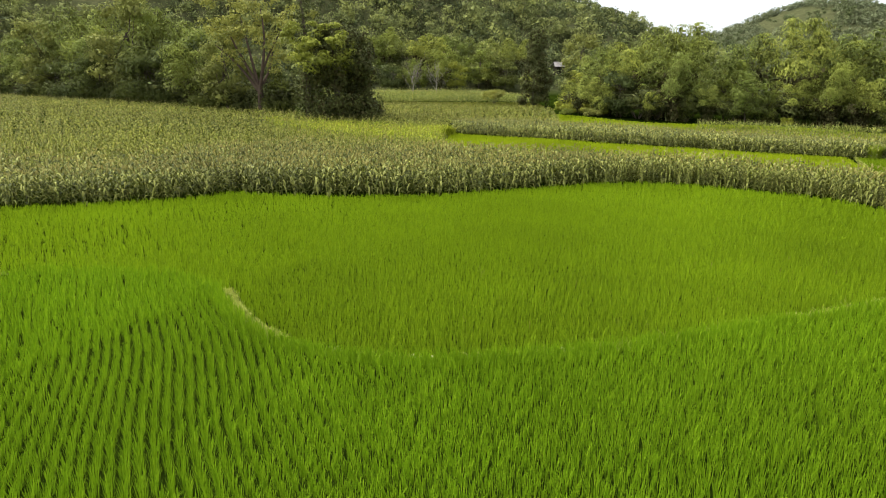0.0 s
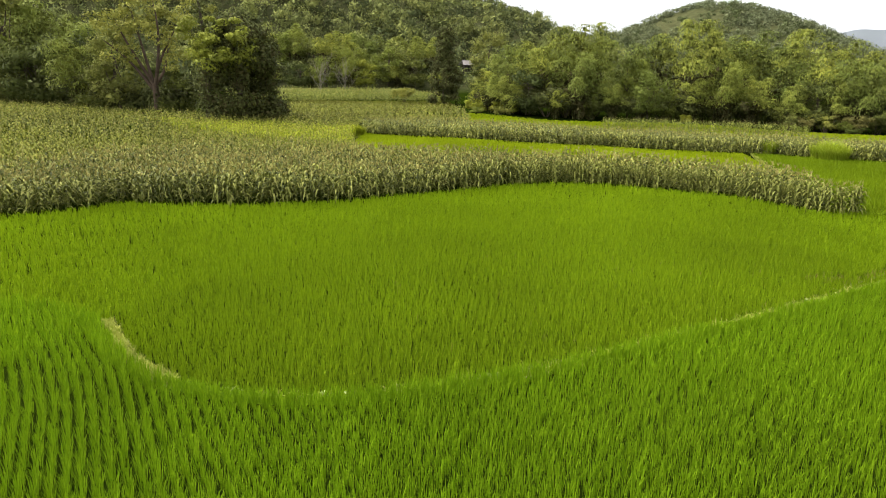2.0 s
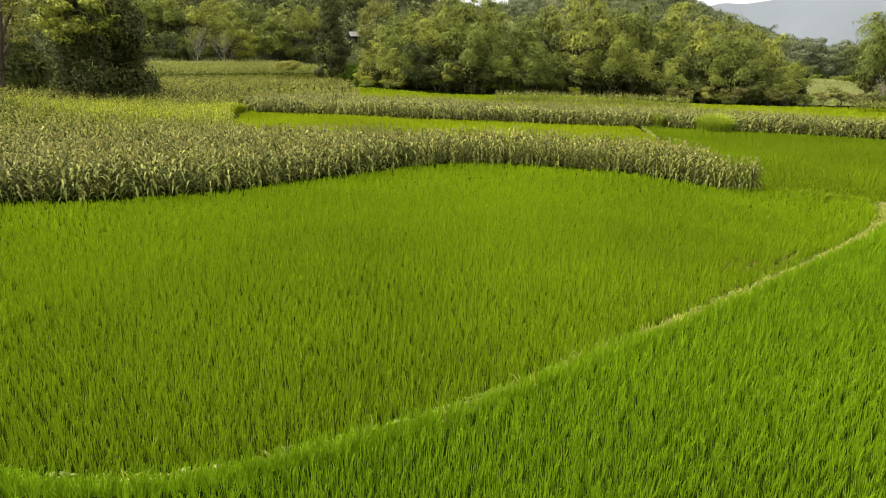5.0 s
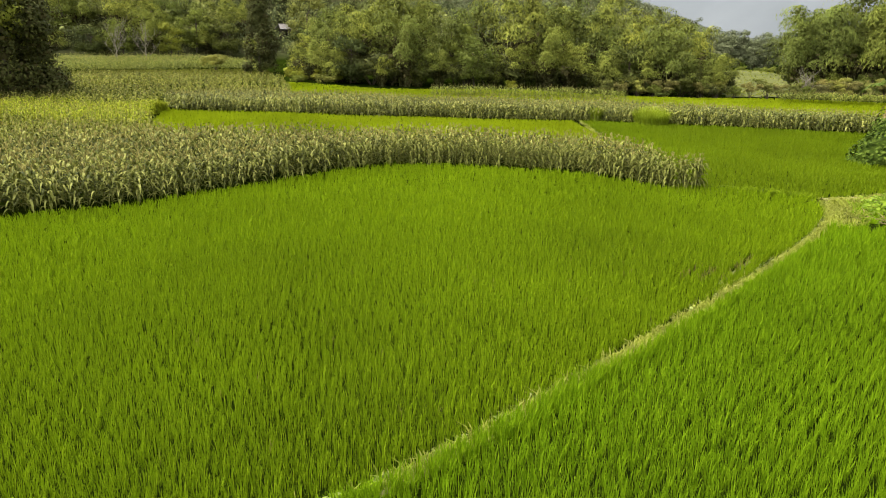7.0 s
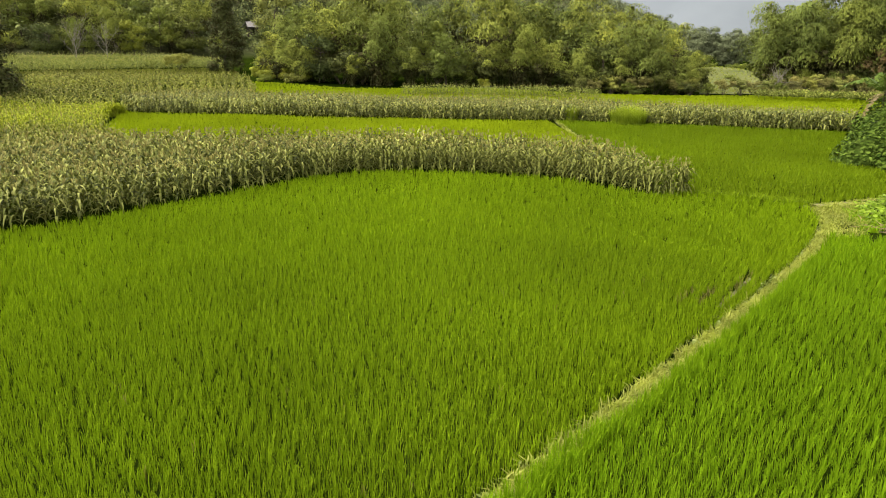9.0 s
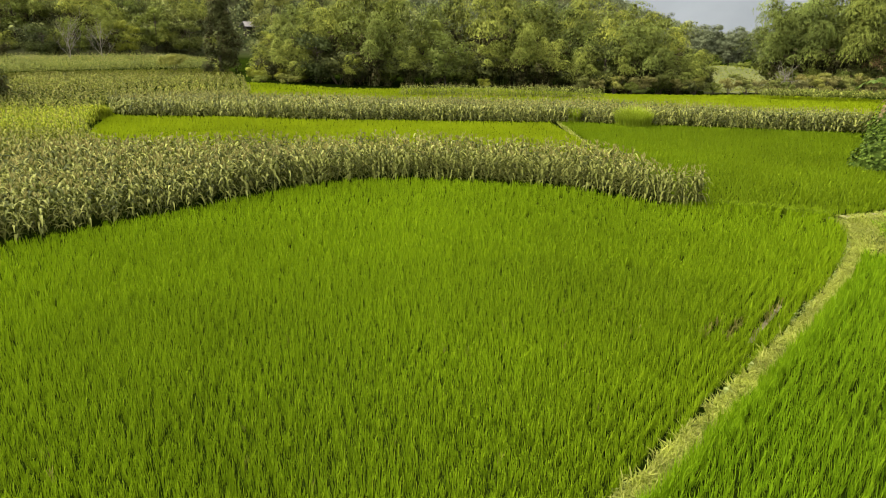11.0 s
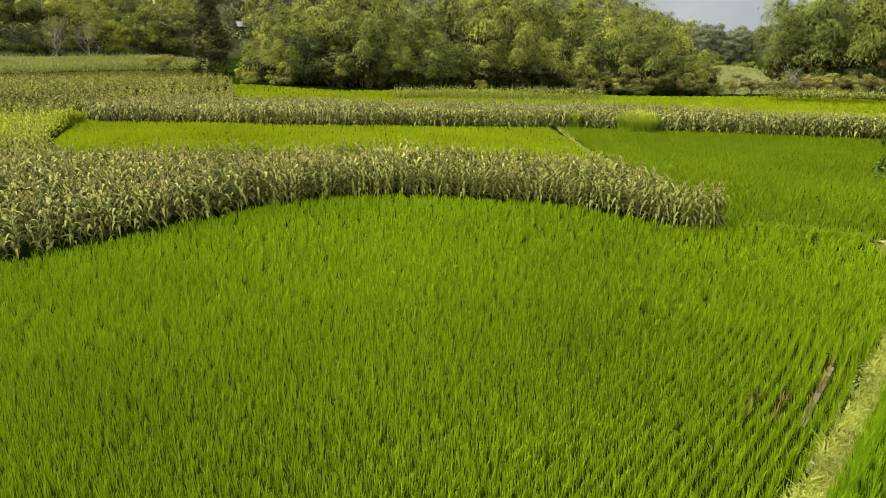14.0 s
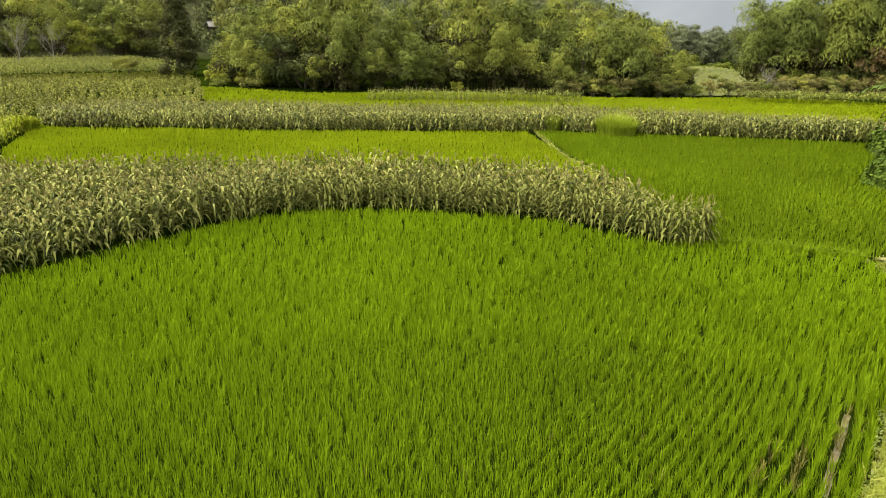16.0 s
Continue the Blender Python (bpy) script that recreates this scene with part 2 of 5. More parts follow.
# A darker bamboo leaf: shade between the plumes painted into its colour.
SHADED_INNER_LEAF = leaf_material("shaded_inner_bamboo_leaf", (0.095, 0.105, 0.024), (0.122, 0.135, 0.03), (0.155, 0.168, 0.038), 0.4, 0.15, 0.8, 0.7, 0.02, 0.2)
BAMBOO_LEAF = leaf_material("bamboo_leaf", (0.165, 0.185, 0.034), (0.22, 0.24, 0.044), (0.285, 0.30, 0.06), 0.3, 0.25, 0.6, 0.65, 0.03, 0.2)
OLIVE_LEAF = leaf_material("foliage_olive", (0.15, 0.155, 0.036), (0.20, 0.205, 0.048), (0.255, 0.255, 0.068), 0.35, 0.25, 0.6, 0.6, 0.04, 0.2)
BRUSH_LEAF = leaf_material("brush_leaf", (0.17, 0.155, 0.052), (0.22, 0.20, 0.068), (0.28, 0.255, 0.095), 0.35, 0.25, 0.7, 0.6, 0.03, 0.2)
# Greyer, bluer greens paint the haze of distance into the hill leaves.
HILL_HAZED_PALE = leaf_material("hazed_bamboo_leaf", (0.19, 0.205, 0.065), (0.235, 0.25, 0.08), (0.285, 0.30, 0.10), 0.06, 0.2, 0.7, 0.6, 0.02)
HILL_HAZED_GREEN = leaf_material("hazed_wood_leaf", (0.12, 0.135, 0.045), (0.155, 0.17, 0.057), (0.195, 0.21, 0.074), 0.06, 0.2, 0.7, 0.6, 0.02)
HILL_HAZED_DARK = leaf_material("hazed_wood_leaf_dark", (0.07, 0.084, 0.036), (0.092, 0.108, 0.045), (0.12, 0.136, 0.058), 0.06, 0.2, 0.7, 0.65, 0.02)
# Haze of distance painted into a grey-green leaf colour.
SCRUB_HAZED = leaf_material("hazed_scrub_leaf", (0.10, 0.113, 0.06), (0.132, 0.147, 0.078), (0.17, 0.185, 0.098), 0.08, 0.2, 0.7, 0.7, 0.02)
RUST_LEAF = leaf_material("foliage_rusty", (0.12, 0.075, 0.03), (0.24, 0.15, 0.06), (0.32, 0.22, 0.1), 0.3, 0.2, 0.6)


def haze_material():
    """Far woods, the haze painted into one smooth blue-grey."""
    m, nt, bsdf = nodes_of("hazed_mountain_woods")
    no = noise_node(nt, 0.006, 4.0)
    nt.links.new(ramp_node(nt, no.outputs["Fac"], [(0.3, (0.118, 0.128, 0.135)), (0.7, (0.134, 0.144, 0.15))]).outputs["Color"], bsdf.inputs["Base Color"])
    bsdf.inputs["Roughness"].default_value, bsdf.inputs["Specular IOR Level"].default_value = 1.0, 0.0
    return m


HAZE = haze_material()
ROOF = plain_material("weathered_roof", (0.15, 0.135, 0.115), (0.25, 0.225, 0.2), 0.8, 0.9, 0.4, 8.0)
HUT_WALL = plain_material("plank_wall", (0.03, 0.025, 0.018), (0.06, 0.05, 0.036), 1.5, 0.85, 0.4, 12.0)
BANANA_LEAF = leaf_material("banana_leaf", (0.045, 0.07, 0.008), (0.075, 0.11, 0.014), (0.11, 0.155, 0.028), 0.4, 0.3, 0.5, 0.7, 0.05)
BANANA_DRY = leaf_material("banana_leaf_dry", (0.16, 0.11, 0.05), (0.28, 0.2, 0.1), (0.38, 0.3, 0.16), 0.4, 0.2, 0.7)
VINE_LEAF = leaf_material("vine_leaf", (0.02, 0.038, 0.004), (0.05, 0.08, 0.009), (0.115, 0.16, 0.024), 0.5, 0.2, 0.6, 0.65, 0.02)
FRESH_LEAF = leaf_material("vegetable_leaf", (0.09, 0.145, 0.007), (0.16, 0.24, 0.014), (0.24, 0.33, 0.035), 0.6, 0.3, 0.45, 0.7, 0.05)
REED_LEAF = leaf_material("reed_leaf", (0.2, 0.26, 0.012), (0.29, 0.36, 0.022), (0.38, 0.45, 0.05), 0.6, 0.4, 0.6, 0.8, 0.04)
WEED_LEAF = leaf_material("weed_leaf", (0.16, 0.20, 0.035), (0.24, 0.285, 0.07), (0.36, 0.39, 0.14), 0.8, 0.3, 0.6, 0.8, 0.06)
STRAW = leaf_material("dry_rice_straw", (0.12, 0.11, 0.02), (0.2, 0.18, 0.04), (0.3, 0.26, 0.08), 0.6, 0.2, 0.8, 0.7, 0.02)
MUD = plain_material("wet_mud", (0.07, 0.06, 0.028), (0.24, 0.2, 0.115), 3.5, 0.6, 0.4, 20.0)
MEADOW = plain_material("meadow_grass", (0.075, 0.085, 0.024), (0.125, 0.128, 0.042), 0.12, 1.0, 0.6, 2.5)
PETAL = plain_material("white_petal", (0.75, 0.75, 0.68), (0.85, 0.85, 0.8), 8.0, 0.6, 0.1)

# ---- plan ----
BUND_LINE = [(-40, 21.5), (-25, 24.0), (-14, 25.3), (-9, 25.0), (-6.3, 23.3), (-5.4, 21.4), (-4.4, 19.8), (-3.1, 18.4), (-1.2, 17.4), (0.8, 17.1), (3.0, 17.35),
             (5.8, 17.95), (8.2, 18.75), (11.8, 20.15), (16.2, 21.9), (20.3, 23.6), (26.15, 26.15), (30.8, 28.6), (33.5, 30.5), (35.2, 32.3)]
PATH_LINE = [(35.2, 32.3), (37.4, 32.0), (41.0, 31.8), (48.0, 31.2)]
CORN_FRONT = [(-60, 28.5), (-48, 32), (-30, 36.2), (-21.7, 38.4), (-16.8, 39.8), (-14, 41.4), (-11.5, 43.6), (-8, 43), (-4.3, 42.5), (1, 43.1), (6.5, 45.5),
              (9.6, 47.1), (13.8, 49.5), (17.2, 49.9), (21, 48.7), (24.5, 46), (27.3, 43), (28.6, 39.6), (29.5, 37.3)]
CORN_END = [(30.4, 38.0), (31.8, 41.0), (33.3, 44.5), (31.5, 49), (27.5, 52.5), (21, 57), (13, 60.3), (4.5, 62.6)]
CORN_BACK_LEFT = [(3, 72), (2.5, 80), (-60, 80)]
CORN_TWO_FRONT = [(4.8, 95.1), (6.5, 92.4), (11.3, 89.2), (15.8, 87.2), (23, 82.6), (32.4, 80.1), (40, 77.8), (48.8, 74.0), (54, 69.8), (57.5, 66.0), (60.5, 62.8), (65, 58.4), (69, 54.4),
                  (78, 46)]
CORN_TWO_BACK = [(84, 47), (74, 56.2), (71, 62.2), (67.4, 67), (63.5, 73.4), (58, 80.5), (52.5, 85), (44.5, 88.6), (33.5, 92), (26, 95), (19.5, 98), (10, 101), (5, 101)]
WOOD_EDGE = [(29, 138), (40, 131), (52, 127), (67, 123), (85, 114.5), (93, 109.5), (101, 105)]

# ---- ground ----
def axis(lo, hi, near_lo, near_hi, fine):
    near = np.arange(near_lo, near_hi + fine / 2, fine)
    grow = [fine]
    while sum(grow) < max(near_lo - lo, hi - near_hi):
        grow.append(grow[-1] * 1.12)
    out = np.cumsum(grow)
    return np.concatenate([(near_lo - out)[::-1], near, near_hi + out])


def ground():
    xs, ys = axis(-3600, 3600, -90, 140, 3.0), axis(-3600, 3600, -20, 240, 3.0)
    gx, gy = np.meshgrid(xs, ys)
    v = np.stack([gx.ravel(), gy.ravel(), ground_z(gx.ravel(), gy.ravel())], 1)
    n, m = len(ys), len(xs)
    a = (np.arange(n - 1)[:, None] * m + np.arange(m - 1)[None]).ravel()
    t = np.concatenate([np.stack([a, a + 1, a + m + 1], 1), np.stack([a, a + m + 1, a + m], 1)])
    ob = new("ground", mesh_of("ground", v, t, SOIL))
    return tagged(ob, "damp field soil, darkened for shade, rising to wooded hills", "ground", kind="structure")


ground()


def smooth_line(line, step=0.25):
    """A polyline as a smooth curve of many points."""
    p = np.array(line, float)
    p = np.concatenate([[2 * p[0] - p[1]], p, [2 * p[-1] - p[-2]]])
    out = []
    for i in range(1, len(p) - 2):
        n = max(2, int(np.hypot(*(p[i + 1] - p[i])) / step))
        u = np.linspace(0, 1, n, endpoint=False)[:, None]
        out.append(0.5 * (2 * p[i] + (p[i + 1] - p[i - 1]) * u + (2 * p[i - 1] - 5 * p[i] + 4 * p[i + 1] - p[i + 2]) * u**2
                          + (3 * p[i] - p[i - 1] - 3 * p[i + 1] + p[i + 2]) * u**3))
    return np.concatenate(out + [p[-2:-1]])


def bund(name, line, width, height, label, earth=BUND_EARTH):
    """A trodden earth bank between fields."""
    c = smooth_line(line)
    d = np.gradient(c, axis=0)
    side = np.stack([d[:, 1], -d[:, 0]], 1) / np.hypot(d[:, 0], d[:, 1])[:, None]
    prof = [(-1.0, -0.06), (-0.72, 0.55), (-0.45, 0.92), (0.0, 1.0), (0.45, 0.93), (0.75, 0.6), (1.0, -0.06)]
    rings = []
    for k, (u, h) in enumerate(prof):
        wob = min(1.0, width) * (0.06 * np.sin(np.arange(len(c)) * 0.9 + k * 2.1) + rng.normal(0, 0.03, len(c)))
        q = c + side * (u * width / 2 + wob)[:, None]
        rings.append(np.c_[q, field_z(c[:, 0], c[:, 1]) + h * height + min(1.0, 5 * height) * rng.normal(0, 0.018, len(c))])
    v = np.stack(rings, 1).reshape(-1, 3)
    k, n = len(prof), len(c)
    a = (np.arange(n - 1)[:, None] * k + np.arange(k - 1)[None]).ravel()
    t = np.concatenate([np.stack([a, a + 1, a + k + 1], 1), np.stack([a, a + k + 1, a + k], 1)])
    return tagged(new(name, mesh_of(name, v, t, earth)), label, "field bank", kind="structure")


bund("bund", [(x + 0.1, y - 0.2) for x, y in BUND_LINE[4:]], 0.8, 0.13, "narrow trodden earth bank with dry grass between rice fields")
bund("bund_path", PATH_LINE, 0.8, 0.24, "bare sandy bank at the corner of the rice field")
bund("bund_far", [(49.2, 75.2), (47.0, 71.0), (45.0, 67.0), (41.4, 60.2), (38.4, 53.2), (34.5, 45.5)], 0.24, 0.1, "narrow grassy bank across the far rice field")
bund("bund_low", [(29.8, 37.4), (32.5, 36.3), (35.4, 32.8)], 0.4, 0.1, "low grassy bank between two rice fields")


bund("bund_back", [(-16, 217.5), (-4, 218), (8, 218), (22, 218.5)], 4.0, 1.6, "low red-brown earth bank behind the far corn")


def near_bed():
    """The soil of the near field, which lies a little higher than the middle one."""
    c = smooth_line(BUND_LINE, 0.5)
    c = c[(c[:, 0] > -36) & (c[:, 0] < 33.2)]
    c = np.concatenate([c, [(36.0, 29.6), (40.0, 28.8), (46.0, 27.4)]])
    rows = [np.stack([c[:, 0], -30.0 + (c[:, 1] - 0.36 + 30.0) * u], 1) for u in np.linspace(0, 1, 12)]
    xy = np.concatenate(rows + [rows[-1] + np.array([0.0, 0.06])])
    z = field_z(xy[:, 0], xy[:, 1]) + 0.25
    z[-len(c):] -= 0.3
    k, n = len(c), 13
    a = (np.arange(n - 1)[:, None] * k + np.arange(k - 1)[None]).ravel()
    t = np.concatenate([np.stack([a, a + 1, a + k + 1], 1), np.stack([a, a + k + 1, a + k], 1)])
    tagged(new("near_field_soil", mesh_of("near_field_soil", np.c_[xy, z], t, SOIL)), "damp soil of the raised rice field, darkened for shade", "soil", kind="structure")


near_bed()


# ---- rice ----
def blade(base, turn, length, width, droop, lean):
    """A rice leaf: rises, then bends over."""
    d = np.array([math.cos(turn), math.sin(turn), 0.0])
    s = np.array([-math.sin(turn), math.cos(turn), 0.0]) * width / 2
    b = np.array([*base, 0.0])
    m = b + d * lean * length * 0.55 + np.array([0, 0, length * 0.62])
    t = b + d * (lean + droop) * length + np.array([0, 0, length * (1.0 - 0.35 * droop)])
    return [b - s * 0.7, b + s * 0.7, m - s, m + s, t], [(0, 1, 3), (0, 3, 2), (2, 3, 4)]


def rice_hill(blades, height, width, spread):
    pieces = []
    for _ in range(blades):
        turn = rng.uniform(0, 2 * math.pi)
        r = rng.uniform(0, spread)
        v, t = blade((r * math.cos(turn), r * math.sin(turn)), turn + rng.normal(0, 0.4), height * rng.uniform(0.7, 1.1), width * rng.uniform(0.7, 1.2),
                     rng.uniform(0.02, 0.2), rng.uniform(0.02, 0.22))
        pieces.append((v, t, 0))
    return joined(pieces)


def rice_field(name, poly, along, gap, step, hills, mat, label, lines=(), clear=0.5, lift=0.0, thin=None, jitter=0.15):
    xy = rows_in(poly, along, gap, step, jitter)
    for line in lines:
        xy = xy[to_line(line, xy[:, 0], xy[:, 1]) > clear]
    if thin is not None:
        xy = xy[thin(xy)]
    n = len(xy)
    wind = np.array([0.0, 0.0])
    sway = 0.95 + 0.06 * np.sin(xy[:, 0] * 0.5 + 0.8 * np.sin(xy[:, 1] * 0.35)) * np.sin(xy[:, 1] * 0.41 + 0.3 * xy[:, 0])
    v, t, m = scatter(hills, xy, rng.uniform(0, 6.28, n), sway * rng.uniform(0.86, 1.14, n), wind + rng.normal(0, 0.045, (n, 2)), lift)
    return tagged(new(name, mesh_of(name, v, t, mat, m)), label, "rice", kind="stuff")


HILLS_NEAR = [rice_hill(20, 0.44, 0.0125, 0.095) for _ in range(16)]
HILLS_MID = [rice_hill(12, 0.45, 0.025, 0.17) for _ in range(12)]
HILLS_FAR = [rice_hill(8, 0.42, 0.045, 0.18) for _ in range(10)]
HILLS_WAY = [rice_hill(8, 0.42, 0.11, 0.36) for _ in range(10)]

south = [(x, y) for x, y in BUND_LINE]
near_poly = [(-22, 4), (44, 4), (46, 20.5), (37, 23.5), (32.3, 26.1), (30.8, 27.1), (29.6, 27.9)] + [p for p in south[::-1] if -22 < p[0] < 29]
middle_poly = [p for p in south if p[0] > -30] + [(32.5, 36.3), (29.8, 37.4)] + [p for p in CORN_FRONT[::-1] if p[0] > -31]
# short stretches of rows by the bank that failed
FURROWS = [[(20.1, 24.38), (23.4, 26.0)], [(19.6, 24.68), (21.3, 25.58)], [(18.9, 25.08), (20.8, 25.88)]]
bare = lambda xy: np.minimum.reduce([to_line(f, xy[:, 0], xy[:, 1]) for f in FURROWS]) < rng.uniform(0.01, 0.1, len(xy))
split = lambda xy: to_line([(0.8, 0.3), (8.7, 18.1), (10, 20)], xy[:, 0], xy[:, 1])
fade = lambda xy: split(xy) + 5.0 * np.sin(xy[:, 0] * 7919.7 + xy[:, 1] * 104729.3)
rice_field("rice_near_field", near_poly, 115, 0.25, 0.19, HILLS_NEAR, RICE_NEAR, "bright green young rice in rows beside the bank",
           (BUND_LINE[4:],), 0.42, 0.24, lambda xy: (fade(xy) < 20) & (xy[:, 1] > 9.5))
rice_field("rice_near_field_edge", near_poly, 115, 0.30, 0.26, HILLS_MID, RICE_NEAR, "bright green young rice further off",
           (BUND_LINE[4:],), 0.42, 0.24, lambda xy: ((split(xy) >= 15.5) | (xy[:, 1] < 9.7)) & (xy[:, 1] > 6), 0.45)
rice_field("rice_middle_field", middle_poly, 24, 0.25, 0.19, HILLS_NEAR, RICE_SHADED, "green young rice planted in rows in a flooded field",
           (BUND_LINE[4:],), 0.3, 0.0, lambda xy: (fade(xy) < 20) & ~bare(xy))
rice_field("rice_middle_field_back", middle_poly, 114, 0.31, 0.25, HILLS_MID, RICE, "green young rice before the corn",
           (BUND_LINE[4:],), 0.3, 0.0, lambda xy: split(xy) >= 15.5, 0.45)
border = []
for line, offsets in (([p for p in BUND_LINE if -6.5 < p[0] < 12], (0.2, 0.34, 0.48)), ([p for p in BUND_LINE if 8 < p[0] < 29], (0.45, 0.57))):
    for d in offsets:
        c = smooth_line(line, 0.15)
        g = np.gradient(c, axis=0)
        g /= np.hypot(g[:, 0], g[:, 1])[:, None]
        border.append(c + np.stack([g[:, 1], -g[:, 0]], 1) * d + rng.normal(0, 0.06, c.shape))
xy = np.concatenate(border)
v, t, m = scatter(HILLS_NEAR, xy, rng.uniform(0, 6.28, len(xy)), rng.uniform(0.85, 1.1, len(xy)), rng.normal(0, 0.09, (len(xy), 2)), 0.24)
tagged(new("rice_near_border", mesh_of("rice_near_border", v, t, RICE_NEAR, m)), "dense border row of young rice along the bank", "rice", kind="stuff")
behind_poly = [(-14, -9), (30, -9), (36, 6.5), (-20, 6.5)]
rice_field("rice_near_field_behind", behind_poly, 115, 0.8, 0.7, HILLS_MID, RICE_NEAR, "bright green young rice at the near end of the field", (), 0.5, 0.2)
corn_two = CORN_TWO_FRONT + CORN_TWO_BACK
off_corn = lambda xy: ~inside(corn_two, xy[:, 0], xy[:, 1])
right_poly = [(49, 75), (54, 71), (60, 65), (66, 60), (72, 54), (80, 47), (66, 47), (58, 46.5), (55, 44), (52.8, 41.5), (50, 37), (46, 31.9), (38.8, 32.6), (35.8, 32.9),
              (32.5, 36.6), (30.4, 37.6), (32.6, 41.0), (34.4, 44.5), (38.9, 53), (41.8, 59.8), (45.2, 66.5)]
rice_field("rice_right_field", right_poly, 20, 0.34, 0.29, HILLS_FAR, RICE_DEEP, "green young rice in a lower field", (), 0.5, thin=off_corn)
strip_poly = [(4.5, 63.4), (3.3, 72), (3.0, 80), (3.5, 85), (4.8, 95), (11, 90.5), (20, 85.5), (30, 82), (39, 79.5), (47.9, 75.4), (44.6, 67.2), (41.0, 59.8), (38, 53), (34.2, 46),
              (32, 49.8), (28, 53.3), (21.5, 57.8), (13.4, 61.1)]
rice_field("rice_strip_field", strip_poly, 20, 0.40, 0.32, HILLS_FAR, RICE_PALE, "pale yellow-green young rice between corn fields", (), 0.5, thin=off_corn)
far_poly = [(20, 98.5), (23, 110), (26.3, 139), (29, 137), (40, 129.8), (52, 125.8), (67, 121.8), (85, 113.4), (98, 104.8), (110, 99.5), (118, 92), (125, 70), (112, 48), (84, 46), (73, 55.5), (66, 66),
            (57, 79), (44, 87), (33, 90)]
rice_field("rice_far_field", far_poly, 20, 0.8, 0.65, HILLS_WAY, RICE_PALE, "pale yellow-green young rice along the woods", (), 0.5, thin=off_corn)
gap_poly = [(106, 108), (122, 101.5), (150, 88), (175, 112), (200, 150), (150, 175), (126, 136)]
rice_field("grass_far_field", gap_poly, 20, 1.6, 1.3, HILLS_WAY, PALE_GRASS, "pale grass field seen through a gap in the woods", (), 0.5, jitter=1.2)


# ---- corn ----
def ribbon(points, widths, side, mat):
    """A leaf along points, folded a little at its midrib."""
    v, t = [], []
    side = np.array(side)
    for p, w in zip(points, widths):
        v += [p - side * w / 2 + np.array([0, 0, 0.26 * w]), p, p + side * w / 2 + np.array([0, 0, 0.26 * w])]
    for i in range(len(points) - 1):
        a = 3 * i
        for k in (0, 1):
            t += [(a + k, a + k + 1, a + k + 4), (a + k, a + k + 4, a + k + 3)]
    return v, t, mat


def flat_ribbon(points, widths, side, mat):
    v, t = [], []
    for p, w in zip(points, widths):
        v += [p - np.array(side) * w / 2, p + np.array(side) * w / 2]
    for i in range(len(points) - 1):
        a = 2 * i
        t += [(a, a + 1, a + 3), (a, a + 3, a + 2)]
    return v, t, mat


def corn_plant(height, leaves, low=0.1, fine=True, wide=1.0):
    """A maize plant: stalk, arching leaves in two ranks, tassel."""
    pieces = []
    ring = [np.array([math.cos(a), math.sin(a), 0]) for a in (0, 2.09, 4.19)]
    v, t = [], []
    for k, (z, r) in enumerate(((low * height, 0.016), (height * 0.93, 0.008))):
        v += [q * r * wide + np.array([0, 0, z]) for q in ring]
    for i in range(3):
        j = (i + 1) % 3
        t += [(i, j, j + 3), (i, j + 3, i + 3)]
    pieces.append((v, t, 1))
    plane = rng.uniform(0, math.pi)
    for i in range(leaves):
        u = low + (0.86 - low) * (i + rng.uniform(0.2, 0.8)) / leaves
        turn = plane + math.pi * (i % 2) + rng.normal(0, 0.45)
        d, s = np.array([math.cos(turn), math.sin(turn), 0]), (-math.sin(turn), math.cos(turn), 0)
        length = height * rng.uniform(0.29, 0.43) * (1.0 - 0.5 * max(0, u - 0.6))
        rise, drop = rng.uniform(0.45, 0.85), rng.uniform(0.3, 0.85)
        pts = [np.array([0, 0, u * height])]
        n = 4 if fine else 3
        for k in range(1, n + 1):
            f = k / n
            pts.append(np.array([0, 0, u * height]) + d * length * (f * 0.95 - 0.18 * f * f) + np.array([0, 0, length * (rise * 1.5 * f - (rise + drop) * 1.05 * f * f)]))
        w = rng.uniform(0.10, 0.145) * wide
        ws = [w * 0.55, w, w * 0.92, w * 0.6, 0.006] if fine else [w * 0.6, w, w * 0.8, 0.01]
        pieces.append((ribbon if fine else flat_ribbon)(pts, ws, s, 0))
    for k in range(7 if fine else 2):
        turn = rng.uniform(0, 6.28)
        out = rng.uniform(0.03, 0.14) if k else 0.01
        d = np.array([math.cos(turn), math.sin(turn), 0])
        b = np.array([0, 0, height * 0.9])
        pieces.append(flat_ribbon([b, b + d * out * 0.6 + np.array([0, 0, 0.16]), b + d * out * 1.6 + np.array([0, 0, 0.26])], [0.014 * wide, 0.03 * wide, 0.012],
                                  (-math.sin(turn), math.cos(turn), 0), 2))
    return joined(pieces)


def corn_field(name, poly, along, gap, step, plants, mats, label, keep=None, size=1.0):
    xy = rows_in(poly, along, gap, step, 0.3)
    if keep is not None:
        xy = xy[keep(xy)]
    n = len(xy)
    wave = size * (1 + 0.06 * np.sin(xy[:, 0] * 0.3) * np.sin(xy[:, 1] * 0.37))
    v, t, m = scatter(plants, xy, rng.uniform(0, 6.28, n), wave * rng.uniform(0.86, 1.1, n), rng.normal(0, 0.045, (n, 2)))
    return tagged(new(name, mesh_of(name, v, t, mats, m)), label, "corn", kind="stuff")


CORN_FULL = [corn_plant(2.05, 10, 0.08, True, 1.05) for _ in range(16)]
CORN_TOP = [corn_plant(2.05, 6, 0.42, True, 1.05) for _ in range(12)]
CORN_MID = [corn_plant(2.05, 7, 0.1, False, 1.15) for _ in range(12)]
